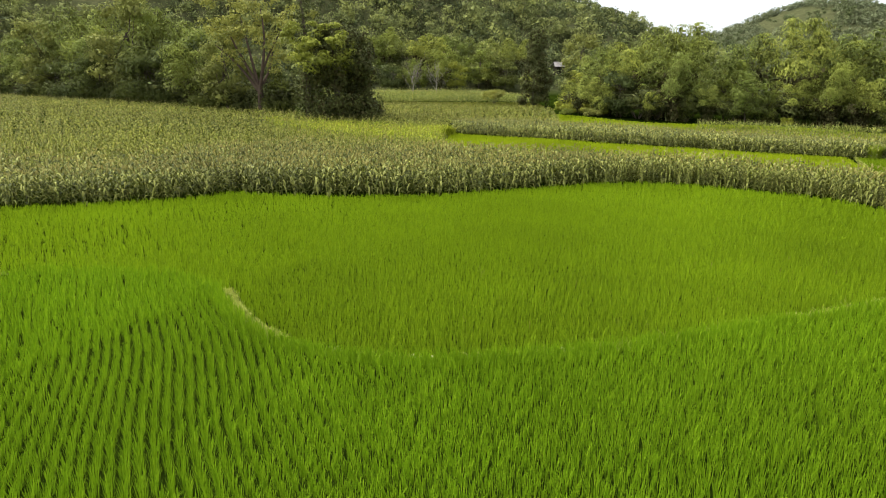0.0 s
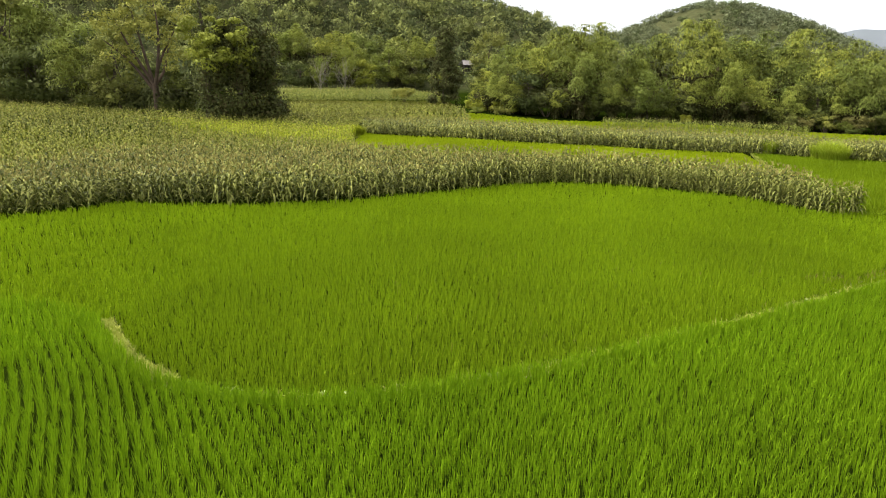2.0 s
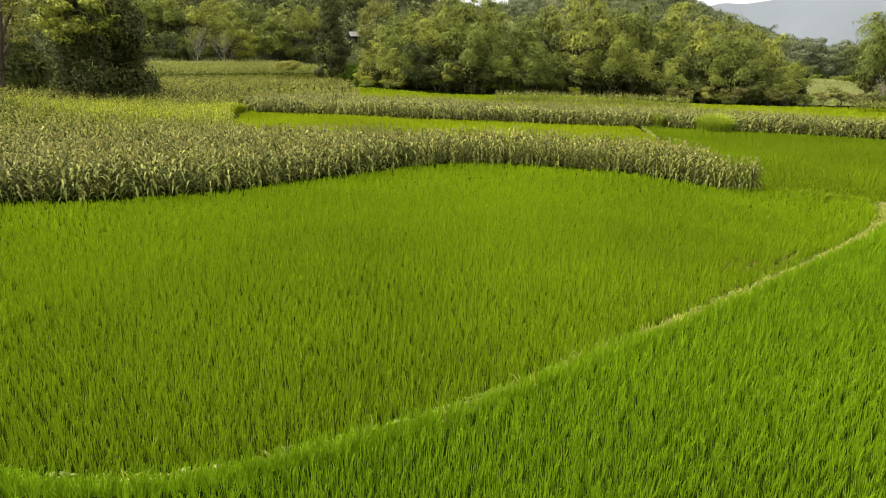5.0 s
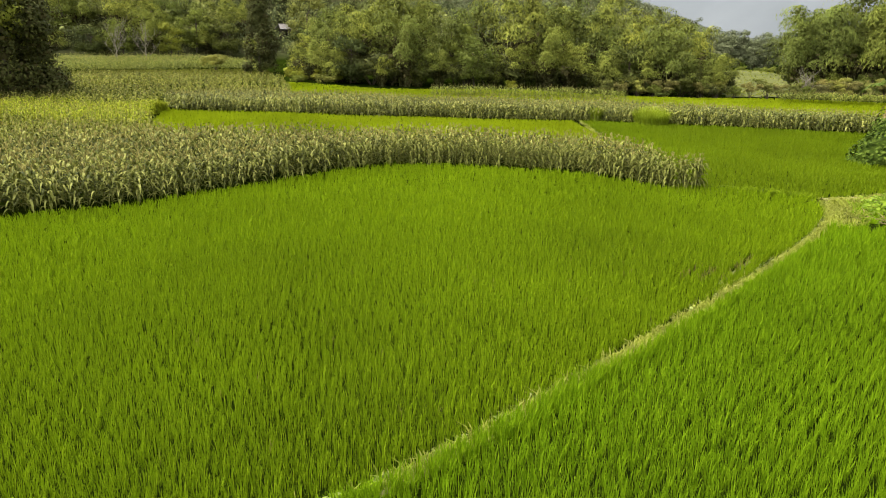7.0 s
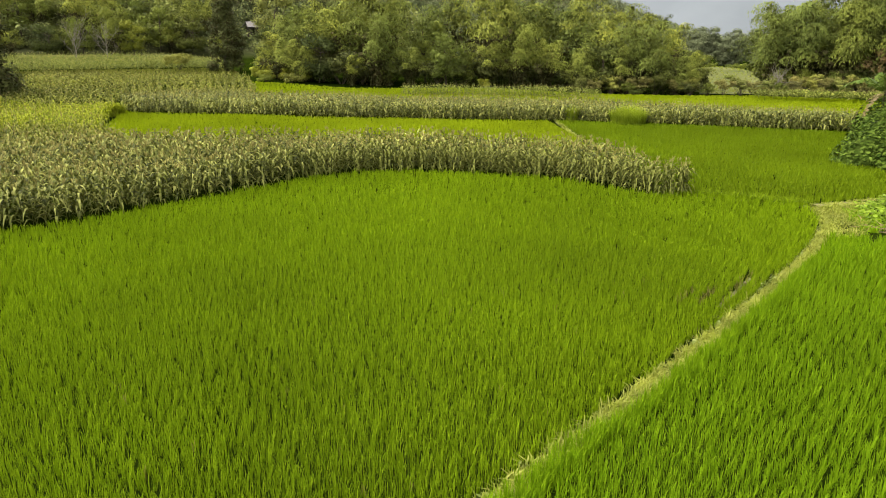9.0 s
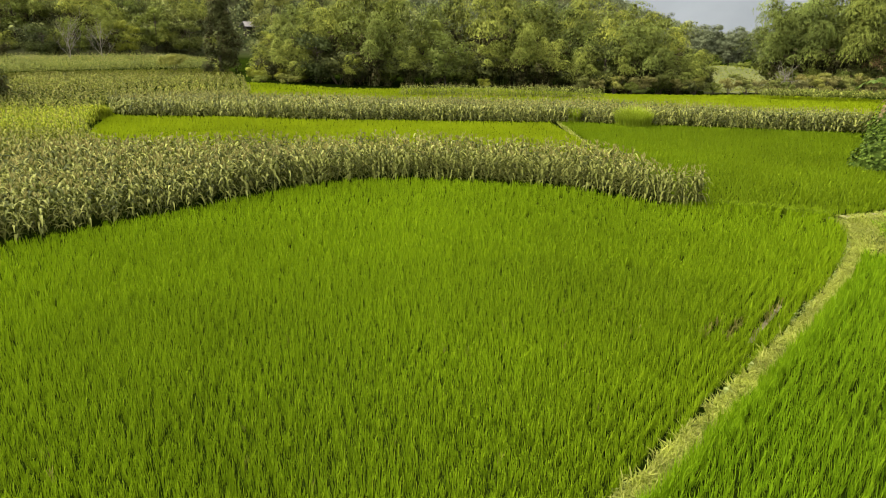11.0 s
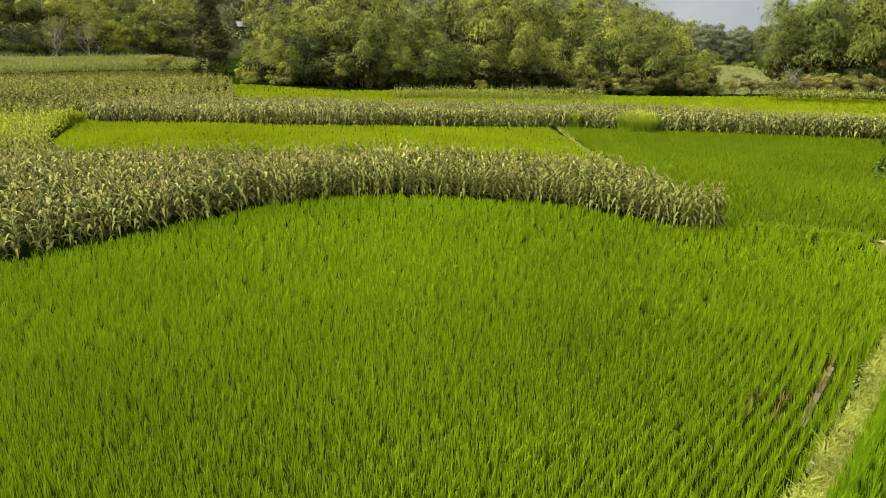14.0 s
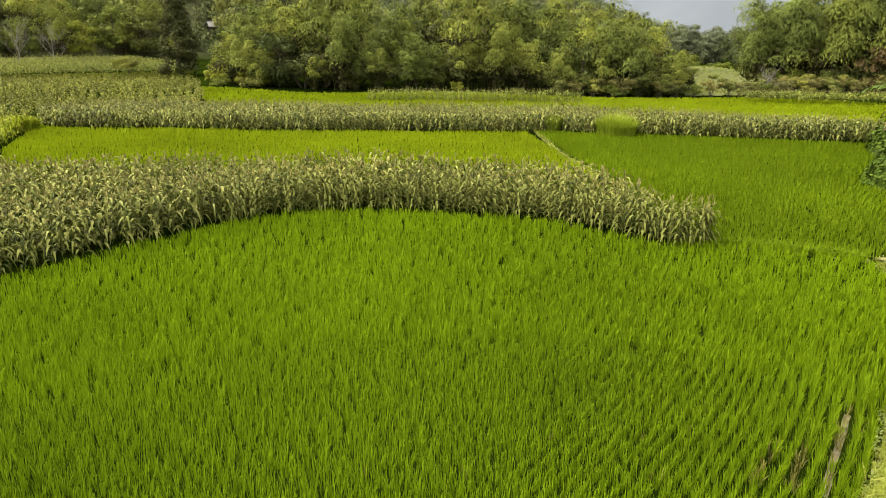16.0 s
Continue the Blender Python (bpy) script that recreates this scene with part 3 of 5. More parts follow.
CORN_WAY = [corn_plant(1.95, 5, 0.4, False, 1.9) for _ in range(12)]
corn_one = CORN_FRONT + CORN_END + CORN_BACK_LEFT
edge = lambda xy: to_line(CORN_FRONT + CORN_END, xy[:, 0], xy[:, 1])
near_corn = lambda xy: (xy[:, 1] < np.interp(xy[:, 0], [-36, -20, -8, 0], [46, 50, 64, 62.5]) + np.where(xy[:, 0] < 0, 3 * np.sin(xy[:, 0] * 0.31) + 6 * np.sin(xy[:, 0] * 7919.7 + xy[:, 1] * 104729.3), 0)) & (xy[:, 0] > -36)
MATS = [CORN_LEAF, CORN_STALK, TASSEL]
corn_field("corn_front_rows", corn_one, 75, 0.72, 0.34, CORN_FULL, MATS, "tall dusty green corn with drooping leaves and tan tassels",
           lambda xy: near_corn(xy) & (edge(xy) < 3.6) & (edge(xy) > 0.35) & ~((xy[:, 0] > 14) & (to_line(CORN_FRONT, xy[:, 0], xy[:, 1]) < 1.2)))
corn_field("corn_inner_rows", corn_one, 75, 0.76, 0.4, CORN_TOP, MATS, "tops of a dense field of tasselled corn", lambda xy: near_corn(xy) & (edge(xy) >= 3.6))
bright_patch = [(-24, 104), (-7, 98), (4.0, 91.5), (3.2, 86), (2.4, 80), (3, 72), (-6, 78), (-18, 90)]
corn_field("corn_yellow_rows", corn_one, 75, 0.9, 0.75, CORN_MID, [CORN_YELLOW, CORN_STALK, TASSEL], "yellowing patch of shorter corn",
           lambda xy: ~near_corn(xy) & ~inside(bright_patch, xy[:, 0], xy[:, 1]), 0.92)
corn_field("corn_bright_patch", bright_patch, 75, 0.7, 0.42, CORN_MID, [CORN_BRIGHT, CORN_STALK, TASSEL], "bright yellow-green patch of young corn", None, 0.85)
corn_field("corn_second_field", corn_two, 75, 0.62, 0.34, CORN_MID, MATS, "long band of dark tasselled corn beyond the rice strip")
corn_three = [(-60, 80), (2.4, 80), (3.2, 86), (4.6, 95), (5, 101.5), (19.5, 98.5), (22.5, 108), (25, 125), (26, 138), (22, 145), (0, 152), (-9, 152), (-7, 112), (-22, 116.5), (-31, 120.5),
              (-54, 138.5), (-78, 156), (-106, 180), (-125, 185), (-125, 80)]
corn_field("corn_third_field", corn_three, 80, 1.15, 1.05, CORN_WAY, [CORN_YELLOW, CORN_STALK, TASSEL], "broad far field of pale yellowing corn",
           lambda xy: ~inside(bright_patch, xy[:, 0], xy[:, 1]))
between = [(26, 138), (22, 145), (0, 151), (-10, 151), (-26, 173), (29, 173), (28, 158)]
rice_field("grass_between_corn", between, 20, 0.75, 0.6, HILLS_WAY, CORN_YELLOW, "rough yellowish grass between two far corn fields", (), 0.5, jitter=1.0)
corn_four = [(-24, 172), (-4, 172.5), (24, 173.5), (28.6, 172), (31, 200), (20, 214), (-30, 216)]
corn_field("corn_back_field", corn_four, 80, 1.0, 0.9, CORN_MID, [CORN_FAR, CORN_STALK, TASSEL], "far field of dusty corn before the hill woods")
corn_five = [(45.7, 112.4), (55.3, 106.5), (62.7, 101.8), (73.9, 98), (75, 100.5), (64, 105), (56, 110), (47, 115)]
corn_field("corn_strip_field", corn_five, 75, 0.7, 0.5, CORN_MID, [CORN_FAR, CORN_STALK, TASSEL], "short strip of low corn in front of the woods", None, 0.95)
corn_six = [(102, 94), (107, 89), (116, 82), (132, 74), (136, 78), (120, 87), (108, 96)]
corn_field("corn_far_strip", corn_six, 75, 0.8, 0.6, CORN_WAY, [CORN_FAR, CORN_STALK, TASSEL], "far strip of corn under the scrub")


# ---- trees ----
def unit(n):
    return n / np.maximum(np.linalg.norm(n, axis=1)[:, None], 1e-6)


def leaf_cards(c, n, size, slim=0.5, droop=0.0, wild=0.3):
    """Small kite-shaped leaf sprays at c with normals near n: corners, triangles, normals."""
    k = len(c)
    soft = unit(unit(n) + rng.normal(0, 0.16, (k, 3)))
    n = unit(unit(n) + rng.normal(0, wild, (k, 3)))
    u = rng.normal(0, 1, (k, 3)) + np.array([0, 0, -droop])
    u -= n * (u * n).sum(1)[:, None]
    u = unit(u)
    w = np.cross(n, u)
    s = (size * rng.uniform(0.6, 1.3, k))[:, None]
    v = np.stack([c - u * s * 0.5, c - w * s * slim * 0.5, c + u * s * 0.55, c + w * s * slim * 0.5], 1).reshape(-1, 3)
    a = np.arange(k)[:, None] * 4
    t = np.concatenate([a + np.array([[0, 1, 2]]), a + np.array([[0, 2, 3]])])
    flip = (np.cross(v[1::4] - v[0::4], v[2::4] - v[0::4]) * n).sum(1) < 0
    t[np.concatenate([flip, flip])] = t[np.concatenate([flip, flip])][:, ::-1]
    return v, t, np.repeat(soft, 4, 0)


def heart(center, radius, flat=0.8, k=34):
    """The dense inside of a bough: large sprays under the fresh ones."""
    d = unit(rng.normal(0, 1, (k, 3)))
    c = np.asarray(center) + d * np.array([1, 1, flat]) * (radius * rng.uniform(0.35, 0.8, k))[:, None]
    return leaf_cards(c, d, radius * 0.46, 0.6, 0.0, 0.5)


def crowned(cs, ns, hearts, leaf, slim=0.5, droop=0.0, low=()):
    """Leaf sprays and the hearts they cover, as one crown: corners, triangles, materials, normals."""
    v, t, n = leaf_cards(cs, ns, leaf, slim, droop)
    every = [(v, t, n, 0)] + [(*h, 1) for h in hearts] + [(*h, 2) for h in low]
    return (*joined([(a, b, m) for a, b, _, m in every]), np.concatenate([e[2] for e in every]))


def puff(center, radius, count, flat=0.66):
    """Places and outward directions of leaves on the outside of one bough."""
    d = rng.normal(0, 1, (count, 3))
    d[:, 2] = d[:, 2] * 0.8 + 0.35
    d /= np.linalg.norm(d, axis=1)[:, None]
    r = radius * rng.uniform(0.55, 1.0, count) ** 0.6
    return np.asarray(center) + d * r[:, None] * np.array([1, 1, flat]), d + np.array([0, 0, 0.3])


def tube(points, radii, sides=6):
    v, t = [], []
    pts = np.array(points, float)
    for i, (p, r) in enumerate(zip(pts, radii)):
        d = pts[min(i + 1, len(pts) - 1)] - pts[max(i - 1, 0)]
        d /= np.linalg.norm(d) or 1
        a = np.cross(d, (0.3, 1, 0.1))
        a /= np.linalg.norm(a)
        b = np.cross(d, a)
        for k in range(sides):
            g = 2 * math.pi * k / sides
            v.append(p + (a * math.cos(g) + b * math.sin(g)) * r)
    for i in range(len(pts) - 1):
        for k in range(sides):
            j = (k + 1) % sides
            a, b, c, d = i * sides + k, i * sides + j, (i + 1) * sides + j, (i + 1) * sides + k
            t += [(a, b, c), (a, c, d)]
    return v, t, 0


def bent(a, b, sag, n=5):
    a, b = np.array(a, float), np.array(b, float)
    side = rng.normal(0, 1, 3) * sag
    return [a + (b - a) * u + side * math.sin(math.pi * u) for u in np.linspace(0, 1, n)]


def thing(name, label, category, group=""):
    return tagged(new(name), label, category, group)


def broadleaf(height, spread, base, mats, label, boughs=30, leaves=155, leaf=0.36, bark=BARK, name="tree", shape="round"):
    """A tree: tapered trunk, limbs to the boughs, a crown of many leaf sprays with gaps."""
    ob = thing(name, label, "tree", "trees of the wood")
    trunk_top = np.array([rng.normal(0, 0.4), rng.normal(0, 0.4), height * 0.6])
    path = bent((0, 0, -0.3), trunk_top, 0.25, 7)
    part("trunk", mesh_of("trunk", *joined([tube(path, np.linspace(height * 0.016, height * 0.007, 7), 8)])[:2], bark), ob)
    limbs, cs, ns, hearts, mid = [], [], [], [], np.array([0, 0, (base + height) / 2])
    for k in range(boughs):
        d = rng.normal(0, 1, 3)
        d /= np.linalg.norm(d)
        f = 0.88 * rng.uniform(0.25, 1.0) ** 0.5
        c = mid + d * f * np.array([spread, spread, (height - base) / 2])
        if k < 8 and shape == "round":
            c = np.array([math.cos(k * 0.79), math.sin(k * 0.79), 0]) * spread * rng.uniform(0.35, 0.7) + np.array([0, 0, base + height * rng.uniform(0.12, 0.3)])
        if shape == "flat":
            c[2] = mid[2] + abs(d[2]) * f * (height - base) / 2 - 0.2 * (height - base)
        r = spread * rng.uniform(0.32, 0.52)
        p, n = puff(c, r, leaves)
        if c[2] > r:
            hearts.append(heart(c - np.array([0, 0, 0.1 * r]), r * 0.85, 0.62))
        cs.append(p)
        ns.append(n)
        if k % 4 == 0:
            start = path[rng.integers(2, 7)]
            limbs.append(tube(bent(start, c, 0.4), np.linspace(height * 0.008, height * 0.002, 5), 5))
    for limb in limbs:
        part("limb", mesh_of("limb", *limb[:2], bark), ob)
    cs, ns = np.concatenate(cs), np.concatenate(ns)
    low = cs[:, 2] > 0.05
    v, t, m, n = crowned(cs[low], ns[low], hearts, leaf)
    part("crown", mesh_of("crown", v, t, [mats, mats], m, normals=n), ob)
    return ob


def bamboo(height, spread, label, culms=12, leaf=0.46, mat=BAMBOO_LEAF, fill=1.0, bare=0.0):
    """A bamboo clump: culms that arch outwards, each hung with feathery drooping plumes; below, withered brush coloured
    dark as shade.
    """
    ob = thing("bamboo_clump", label, "bamboo", "bamboo clumps")
    canes, cs, ns, hearts, low = [], [], [], [], []
    for k in range(culms):
        a = k * 2.4 + rng.normal(0, 0.5)
        d = np.array([math.cos(a), math.sin(a), 0])
        side = np.array([-math.sin(a), math.cos(a), 0])
        tall = (k + rng.uniform(0, 1)) / culms
        h, out = height * (0.42 + 0.64 * tall), spread * rng.uniform(0.45, 1.0) * (1.15 - 0.5 * tall)
        b = d * rng.uniform(0.2, 1.2)
        arc = lambda u: b + d * out * u**2.2 + np.array([0, 0, h * (u * 1.3 - 0.34 * u**3)])
        canes.append(tube([arc(u) for u in np.linspace(0, 1, 7)], np.linspace(0.055, 0.015, 7), 4))
        for u, sprays, size in ((0.3, 40, 1.3), (0.5, 100, 1.7), (0.68, 170, 2.0), (0.86, 230, 2.2), (1.04, 270, 2.2)):
            n = max(12, round(sprays * fill))
            node = arc(u) + rng.normal(0, 0.25, 3)
            if node[2] < (0.12 + bare) * height:
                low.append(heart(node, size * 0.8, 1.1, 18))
                continue
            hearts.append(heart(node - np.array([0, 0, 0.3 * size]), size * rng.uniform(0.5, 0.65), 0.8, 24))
            turn, f = rng.uniform(0, 6.28, n), rng.uniform(0.02, 1.0, n) ** 0.6
            reach, fall = size * rng.uniform(0.8, 1.15, n), rng.uniform(0.7, 1.2, n)
            flat2 = d * (np.cos(turn) * 1.25 + 0.25)[:, None] + side * (np.sin(turn) * 0.8)[:, None]
            p = node + flat2 * (reach * f)[:, None]
            p[:, 2] += reach * (0.4 * f - (0.25 + fall) * f * f) + rng.normal(0, 0.08, n)
            cs.append(p)
            ns.append(flat2 * (0.1 + 1.1 * f)[:, None] + np.array([0, 0, 1.0]) * (1.1 - 0.55 * f)[:, None])
        for z in (0.08, 0.22, 0.34):
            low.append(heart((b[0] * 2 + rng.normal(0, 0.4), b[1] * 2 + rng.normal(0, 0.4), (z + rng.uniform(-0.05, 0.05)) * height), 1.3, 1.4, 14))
    for cane in canes:
        part("culm", mesh_of("culm", *cane[:2], CULM), ob)
    cs, ns = np.concatenate(cs), np.concatenate(ns)
    up = cs[:, 2] > 0.1
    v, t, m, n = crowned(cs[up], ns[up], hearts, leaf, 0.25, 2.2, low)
    part("foliage", mesh_of("foliage", v, t, [mat, SHADED_INNER_LEAF, SHADED_OLD_LEAF], m, normals=n), ob)
    return ob


def shrub(radius, height, mat, label, name="shrub", count=900, leaf=0.3):
    ob = thing(name, label, "shrub", "shrubs of the field edge")
    stems = [tube(bent((0, 0, -0.2), (rng.normal(0, radius * 0.4), rng.normal(0, radius * 0.4), height * 0.6), 0.1), np.linspace(0.05, 0.015, 5), 4) for _ in range(7)]
    for stem in stems:
        part("stem", mesh_of("stem", *stem[:2], BARK), ob)
    cs, ns, hearts = [], [], []
    for _ in range(14):
        c = (rng.normal(0, radius * 0.45), rng.normal(0, radius * 0.45), height * rng.uniform(0.3, 0.75))
        p, n = puff(c, radius * rng.uniform(0.35, 0.5), count // 14)
        cs.append(p)
        ns.append(n)
        hearts.append(heart((c[0], c[1], max(0.4, c[2])), radius * 0.35))
    cs, ns = np.concatenate(cs), np.concatenate(ns)
    ok = cs[:, 2] > 0
    v, t, m, n = crowned(cs[ok], ns[ok], hearts, leaf)
    part("foliage", mesh_of("foliage", v, t, [mat, mat], m, normals=n), ob)
    return ob


def stand(ob, x, y, turn=None, size=1.0, tall=1.0, first=False):
    """Sets a thing, or a copy of it, on the ground."""
    m = pose(x, y, float(ground_z(x, y)), 0, 0, rng.uniform(0, 360) if turn is None else turn) @ Matrix.Diagonal((size, size, size * tall, 1))
    if first:
        ob.matrix_basis = m
        return ob
    return copy_thing(ob, m)


def bare_tree(height, label):
    ob = thing("bare_tree", label, "tree", "bare trees")
    pieces = [tube(bent((0, 0, -0.2), (0.2, 0.1, height * 0.45), 0.15), np.linspace(0.13, 0.07, 5), 6)]
    twigs = []
    for _ in range(11):
        a = rng.uniform(0, 6.28)
        s = np.array([0.1, 0.05, height * rng.uniform(0.08, 0.45)])
        e = s + np.array([math.cos(a) * height * 0.32, math.sin(a) * height * 0.32, height * rng.uniform(0.35, 0.55)]) * rng.uniform(0.7, 1)
        twigs.append(tube(bent(s, e, 0.3), np.linspace(0.055, 0.02, 5), 5))
        for _ in range(6):
            q = s + (e - s) * rng.uniform(0.4, 1)
            twigs.append(tube(bent(q, q + rng.normal(0, 0.8, 3) + np.array([0, 0, 1.0]), 0.1, 3), [0.03, 0.022, 0.012], 4))
    part("trunk", mesh_of("trunk", *joined(pieces)[:2], BARK_PALE), ob)
    for twig in twigs:
        part("branch", mesh_of("branch", *twig[:2], BARK_PALE), ob)
    return ob


class Kind:
    """One plant that is built once and copied for each further place."""

    def __init__(self, ob):
        self.ob, self.used = ob, False

    def at(self, x, y, **how):
        made = stand(self.ob, x, y, first=not self.used, **how)
        self.used = True
        return made


TREES = [Kind(broadleaf(14, 5.0, 0.6, WOOD_MID, "mid-green broadleaf tree at the edge of the wood")),
         Kind(broadleaf(13, 5.5, -0.5, WOOD_DARK, "dark green broadleaf tree hung with creepers")),
         Kind(broadleaf(15, 4.6, 1.0, OLIVE_LEAF, "olive green tree with a thin crown")),
         Kind(broadleaf(12, 5.0, 0.2, WOOD_LIGHT, "yellow-green broadleaf tree at the wood's edge"))]
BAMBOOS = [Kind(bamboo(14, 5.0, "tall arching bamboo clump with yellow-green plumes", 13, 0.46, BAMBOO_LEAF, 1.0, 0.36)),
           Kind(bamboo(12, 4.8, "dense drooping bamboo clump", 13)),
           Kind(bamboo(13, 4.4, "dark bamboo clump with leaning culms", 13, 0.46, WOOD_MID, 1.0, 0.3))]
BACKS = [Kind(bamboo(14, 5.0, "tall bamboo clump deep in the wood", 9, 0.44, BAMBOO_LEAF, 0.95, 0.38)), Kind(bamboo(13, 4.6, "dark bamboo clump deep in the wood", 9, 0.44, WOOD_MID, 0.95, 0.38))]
# The last shrub's dark leaves paint in the shade at the wood's foot.
SHRUBS = [Kind(shrub(2.0, 2.6, WOOD_MID, "rounded green shrub at the field edge")), Kind(shrub(2.4, 2.4, OLIVE_LEAF, "dry olive scrub bush")),
          Kind(shrub(1.6, 2.0, WOOD_LIGHT, "light green leafy bush")), Kind(shrub(2.3, 3.2, CREEPER, "thicket at the wood's foot, painted dark for shade"))]

# the wood to the right: bamboo and trees along its edge, two ranks deep
curve = smooth_line(WOOD_EDGE, 4.2)
for i, (x, y) in enumerate(curve):
    far = i / (len(curve) - 1)
    front = np.interp(far, [0, 0.2, 0.42, 0.5, 0.72, 0.85, 1], [9, 12, 12.5, 15, 15.5, 14.5, 15]) / 14
    back = np.interp(far, [0, 0.12, 0.2, 0.32, 0.40, 0.5, 0.62, 0.75, 0.83, 0.92, 1], [12, 15, 17, 17, 15, 19, 20, 17.5, 15, 14, 13.5]) / 13.2
    kind = (BAMBOOS + TREES)[[0, 1, 4, 0, 2, 1, 0, 3, 1, 0, 2][i % 11]]
    kind.at(x + 3.5 + rng.normal(0, 0.8), y + 4 + rng.normal(0, 0.8), size=front * rng.uniform(0.78, 1.2))
    kind = (BACKS + TREES)[[1, 0, 0, 3, 1, 0, 2][i % 7]]
    kind.at(x + 8 + rng.normal(0, 1.5), y + 12 + rng.normal(0, 1.5), size=back * rng.uniform(0.88, 1.12) * (1.0 if kind in BACKS else 0.84))
    if i % 2 and 0.4 < far < 0.8:
        kind = (BACKS + TREES)[[0, 1, 3, 0, 4][i % 5]]
        kind.at(x + 14 + rng.normal(0, 2), y + 22 + rng.normal(0, 2), size=back * rng.uniform(0.9, 1.1) * (1.0 if kind in BACKS else 0.84))
    if far < 0.08 or far > 0.42 and i % 2:
        SHRUBS[[0, 1, 3, 0, 2][i % 5]].at(x + rng.normal(0, 0.8), y + 1.2 + rng.normal(0, 0.4), size=rng.uniform(0.6, 1.0))
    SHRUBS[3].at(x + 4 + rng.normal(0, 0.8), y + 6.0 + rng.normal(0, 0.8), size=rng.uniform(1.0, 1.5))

# a dense hedge of scrub at the end of the far field, trees beyond the gap
def hedge_bush(label, mat, height):
    """Brushy scrub, leafy down to its foot."""
    return shrub(1.75, height, mat, label, "hedge_bush", 1300, 0.24)


HEDGES = [Kind(hedge_bush("dense dry olive scrub of the hedge", OLIVE_LEAF, 3.6)), Kind(hedge_bush("dense green scrub of the hedge", WOOD_MID, 3.2)),
          Kind(hedge_bush("brown-olive brush of the hedge", BRUSH_LEAF, 3.8))]
for i, (x, y) in enumerate(smooth_line([(84, 117.5), (93, 111.5), (101, 107), (107, 104), (113, 102), (122, 98), (134, 92), (152, 82)], 2.3)):
    HEDGES[[0, 2, 0, 1, 2][i % 5]].at(x + rng.normal(0, 0.4), y + rng.normal(0, 0.5), size=rng.uniform(0.85, 1.15) * (0.92 if 103 < x < 121 else 1.0))
    if not 103 < x < 121:
        HEDGES[[2, 0, 1][i % 3]].at(x + 1.5 + rng.normal(0, 0.5), y + 2 + rng.normal(0, 0.5), size=rng.uniform(0.9, 1.2))
for x, y, s, k in ((127.0, 108.5, 1.0, 1), (130.5, 106.0, 1.08, 1), (135.3, 103.5, 1.1, 1), (137.6, 99, 1.0, 0), (143, 96, 1.15, 1), (150, 92, 1.3, 0), (158, 86, 1.3, 1), (132, 112, 1.2, 0),
                   (133, 101, 1.1, 1), (139.5, 104, 1.15, 1), (146, 99, 1.15, 1), (129, 110, 1.1, 1)):
    (BAMBOOS[2] if k else TREES[1]).at(x, y, size=s * (1.5 if x > 136 else 1.2))
    HEDGES[1].at(x - 1.6, y - 2.0, size=rng.uniform(1.1, 1.4), tall=1.3)
FAR_TREE = Kind(broadleaf(13, 4.0, 0.2, SCRUB_HAZED, "distant tree greyed with painted haze beyond the grass field", 34, 110, 0.5))
for i, (x, y) in enumerate(smooth_line([(150, 200), (168, 190), (186, 180), (202, 168), (216, 154), (232, 138)], 6.5)):
    FAR_TREE.at(x + rng.normal(0, 1.5), y + rng.normal(0, 1.5), size=rng.uniform(0.8, 1.15))
    FAR_TREE.at(x + 12 + rng.normal(0, 2), y + 14 + rng.normal(0, 2), size=rng.uniform(1.0, 1.3))
for x, y, s in ((152, 128, 0.8), (170, 152, 1.0), (176, 140, 1.1), (140, 133, 0.7), (152, 150, 0.9), (158, 146, 1.2), (164, 142, 0.8), (148, 154, 1.1), (161, 152, 1.3), (155, 158, 1.2), (170, 145, 1.2)):
    SHRUBS[0].at(x, y, size=s)
stand(bare_tree(6.0, "small leafless pale tree in the scrub"), 118, 101.5, first=True)

# the wood to the left, along the slanting edge of the corn
LEFT_EDGE = [(-22, 118.5), (-32, 123.5), (-44, 132), (-55, 140.5), (-68, 150), (-80, 159), (-95, 171), (-112, 185)]
for i, (x, y) in enumerate(smooth_line(LEFT_EDGE, 4.6)):
    tall = float(np.interp(x, [-112, -95, -75, -60, -45, -30, -22], [0.95, 1.0, 1.25, 1.35, 1.25, 1.0, 0.8]))
    if not -31 < x < -25:
        kind = [TREES[1], TREES[1], TREES[2], TREES[1], BAMBOOS[2], TREES[1], TREES[1]][i % 7]
        kind.at(x - 2.5 + rng.normal(0, 0.8), y + 4 + rng.normal(0, 0.8), size=tall * rng.uniform(0.75, 1.0))
        [TREES[1], BACKS[1], TREES[1], TREES[0]][i % 4].at(x - 6 + rng.normal(0, 1.2), y + 14 + rng.normal(0, 1.5), size=tall * rng.uniform(1.1, 1.35))
    SHRUBS[(0, 3, 3, 1)[i % 4]].at(x + rng.normal(0, 0.6), y + 1.6 + rng.normal(0, 0.4), size=rng.uniform(0.8, 1.1))
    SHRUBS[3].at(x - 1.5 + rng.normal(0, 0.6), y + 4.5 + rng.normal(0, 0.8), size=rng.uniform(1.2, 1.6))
# the wood behind the far corn
for i, x in enumerate(np.arange(-22, 52, 5.5)):
    if 35 < x < 50:
        continue
    (TREES + BAMBOOS)[[0, 4, 1, 5, 0, 6, 3][i % 7]].at(x + rng.normal(0, 1), 222 + rng.normal(0, 2), size=rng.uniform(0.8, 1.05))
    (BACKS + TREES)[[0, 2, 1, 3, 0][i % 5]].at(x + rng.normal(0, 1), 234 + rng.normal(0, 2), size=rng.uniform(1.0, 1.25))
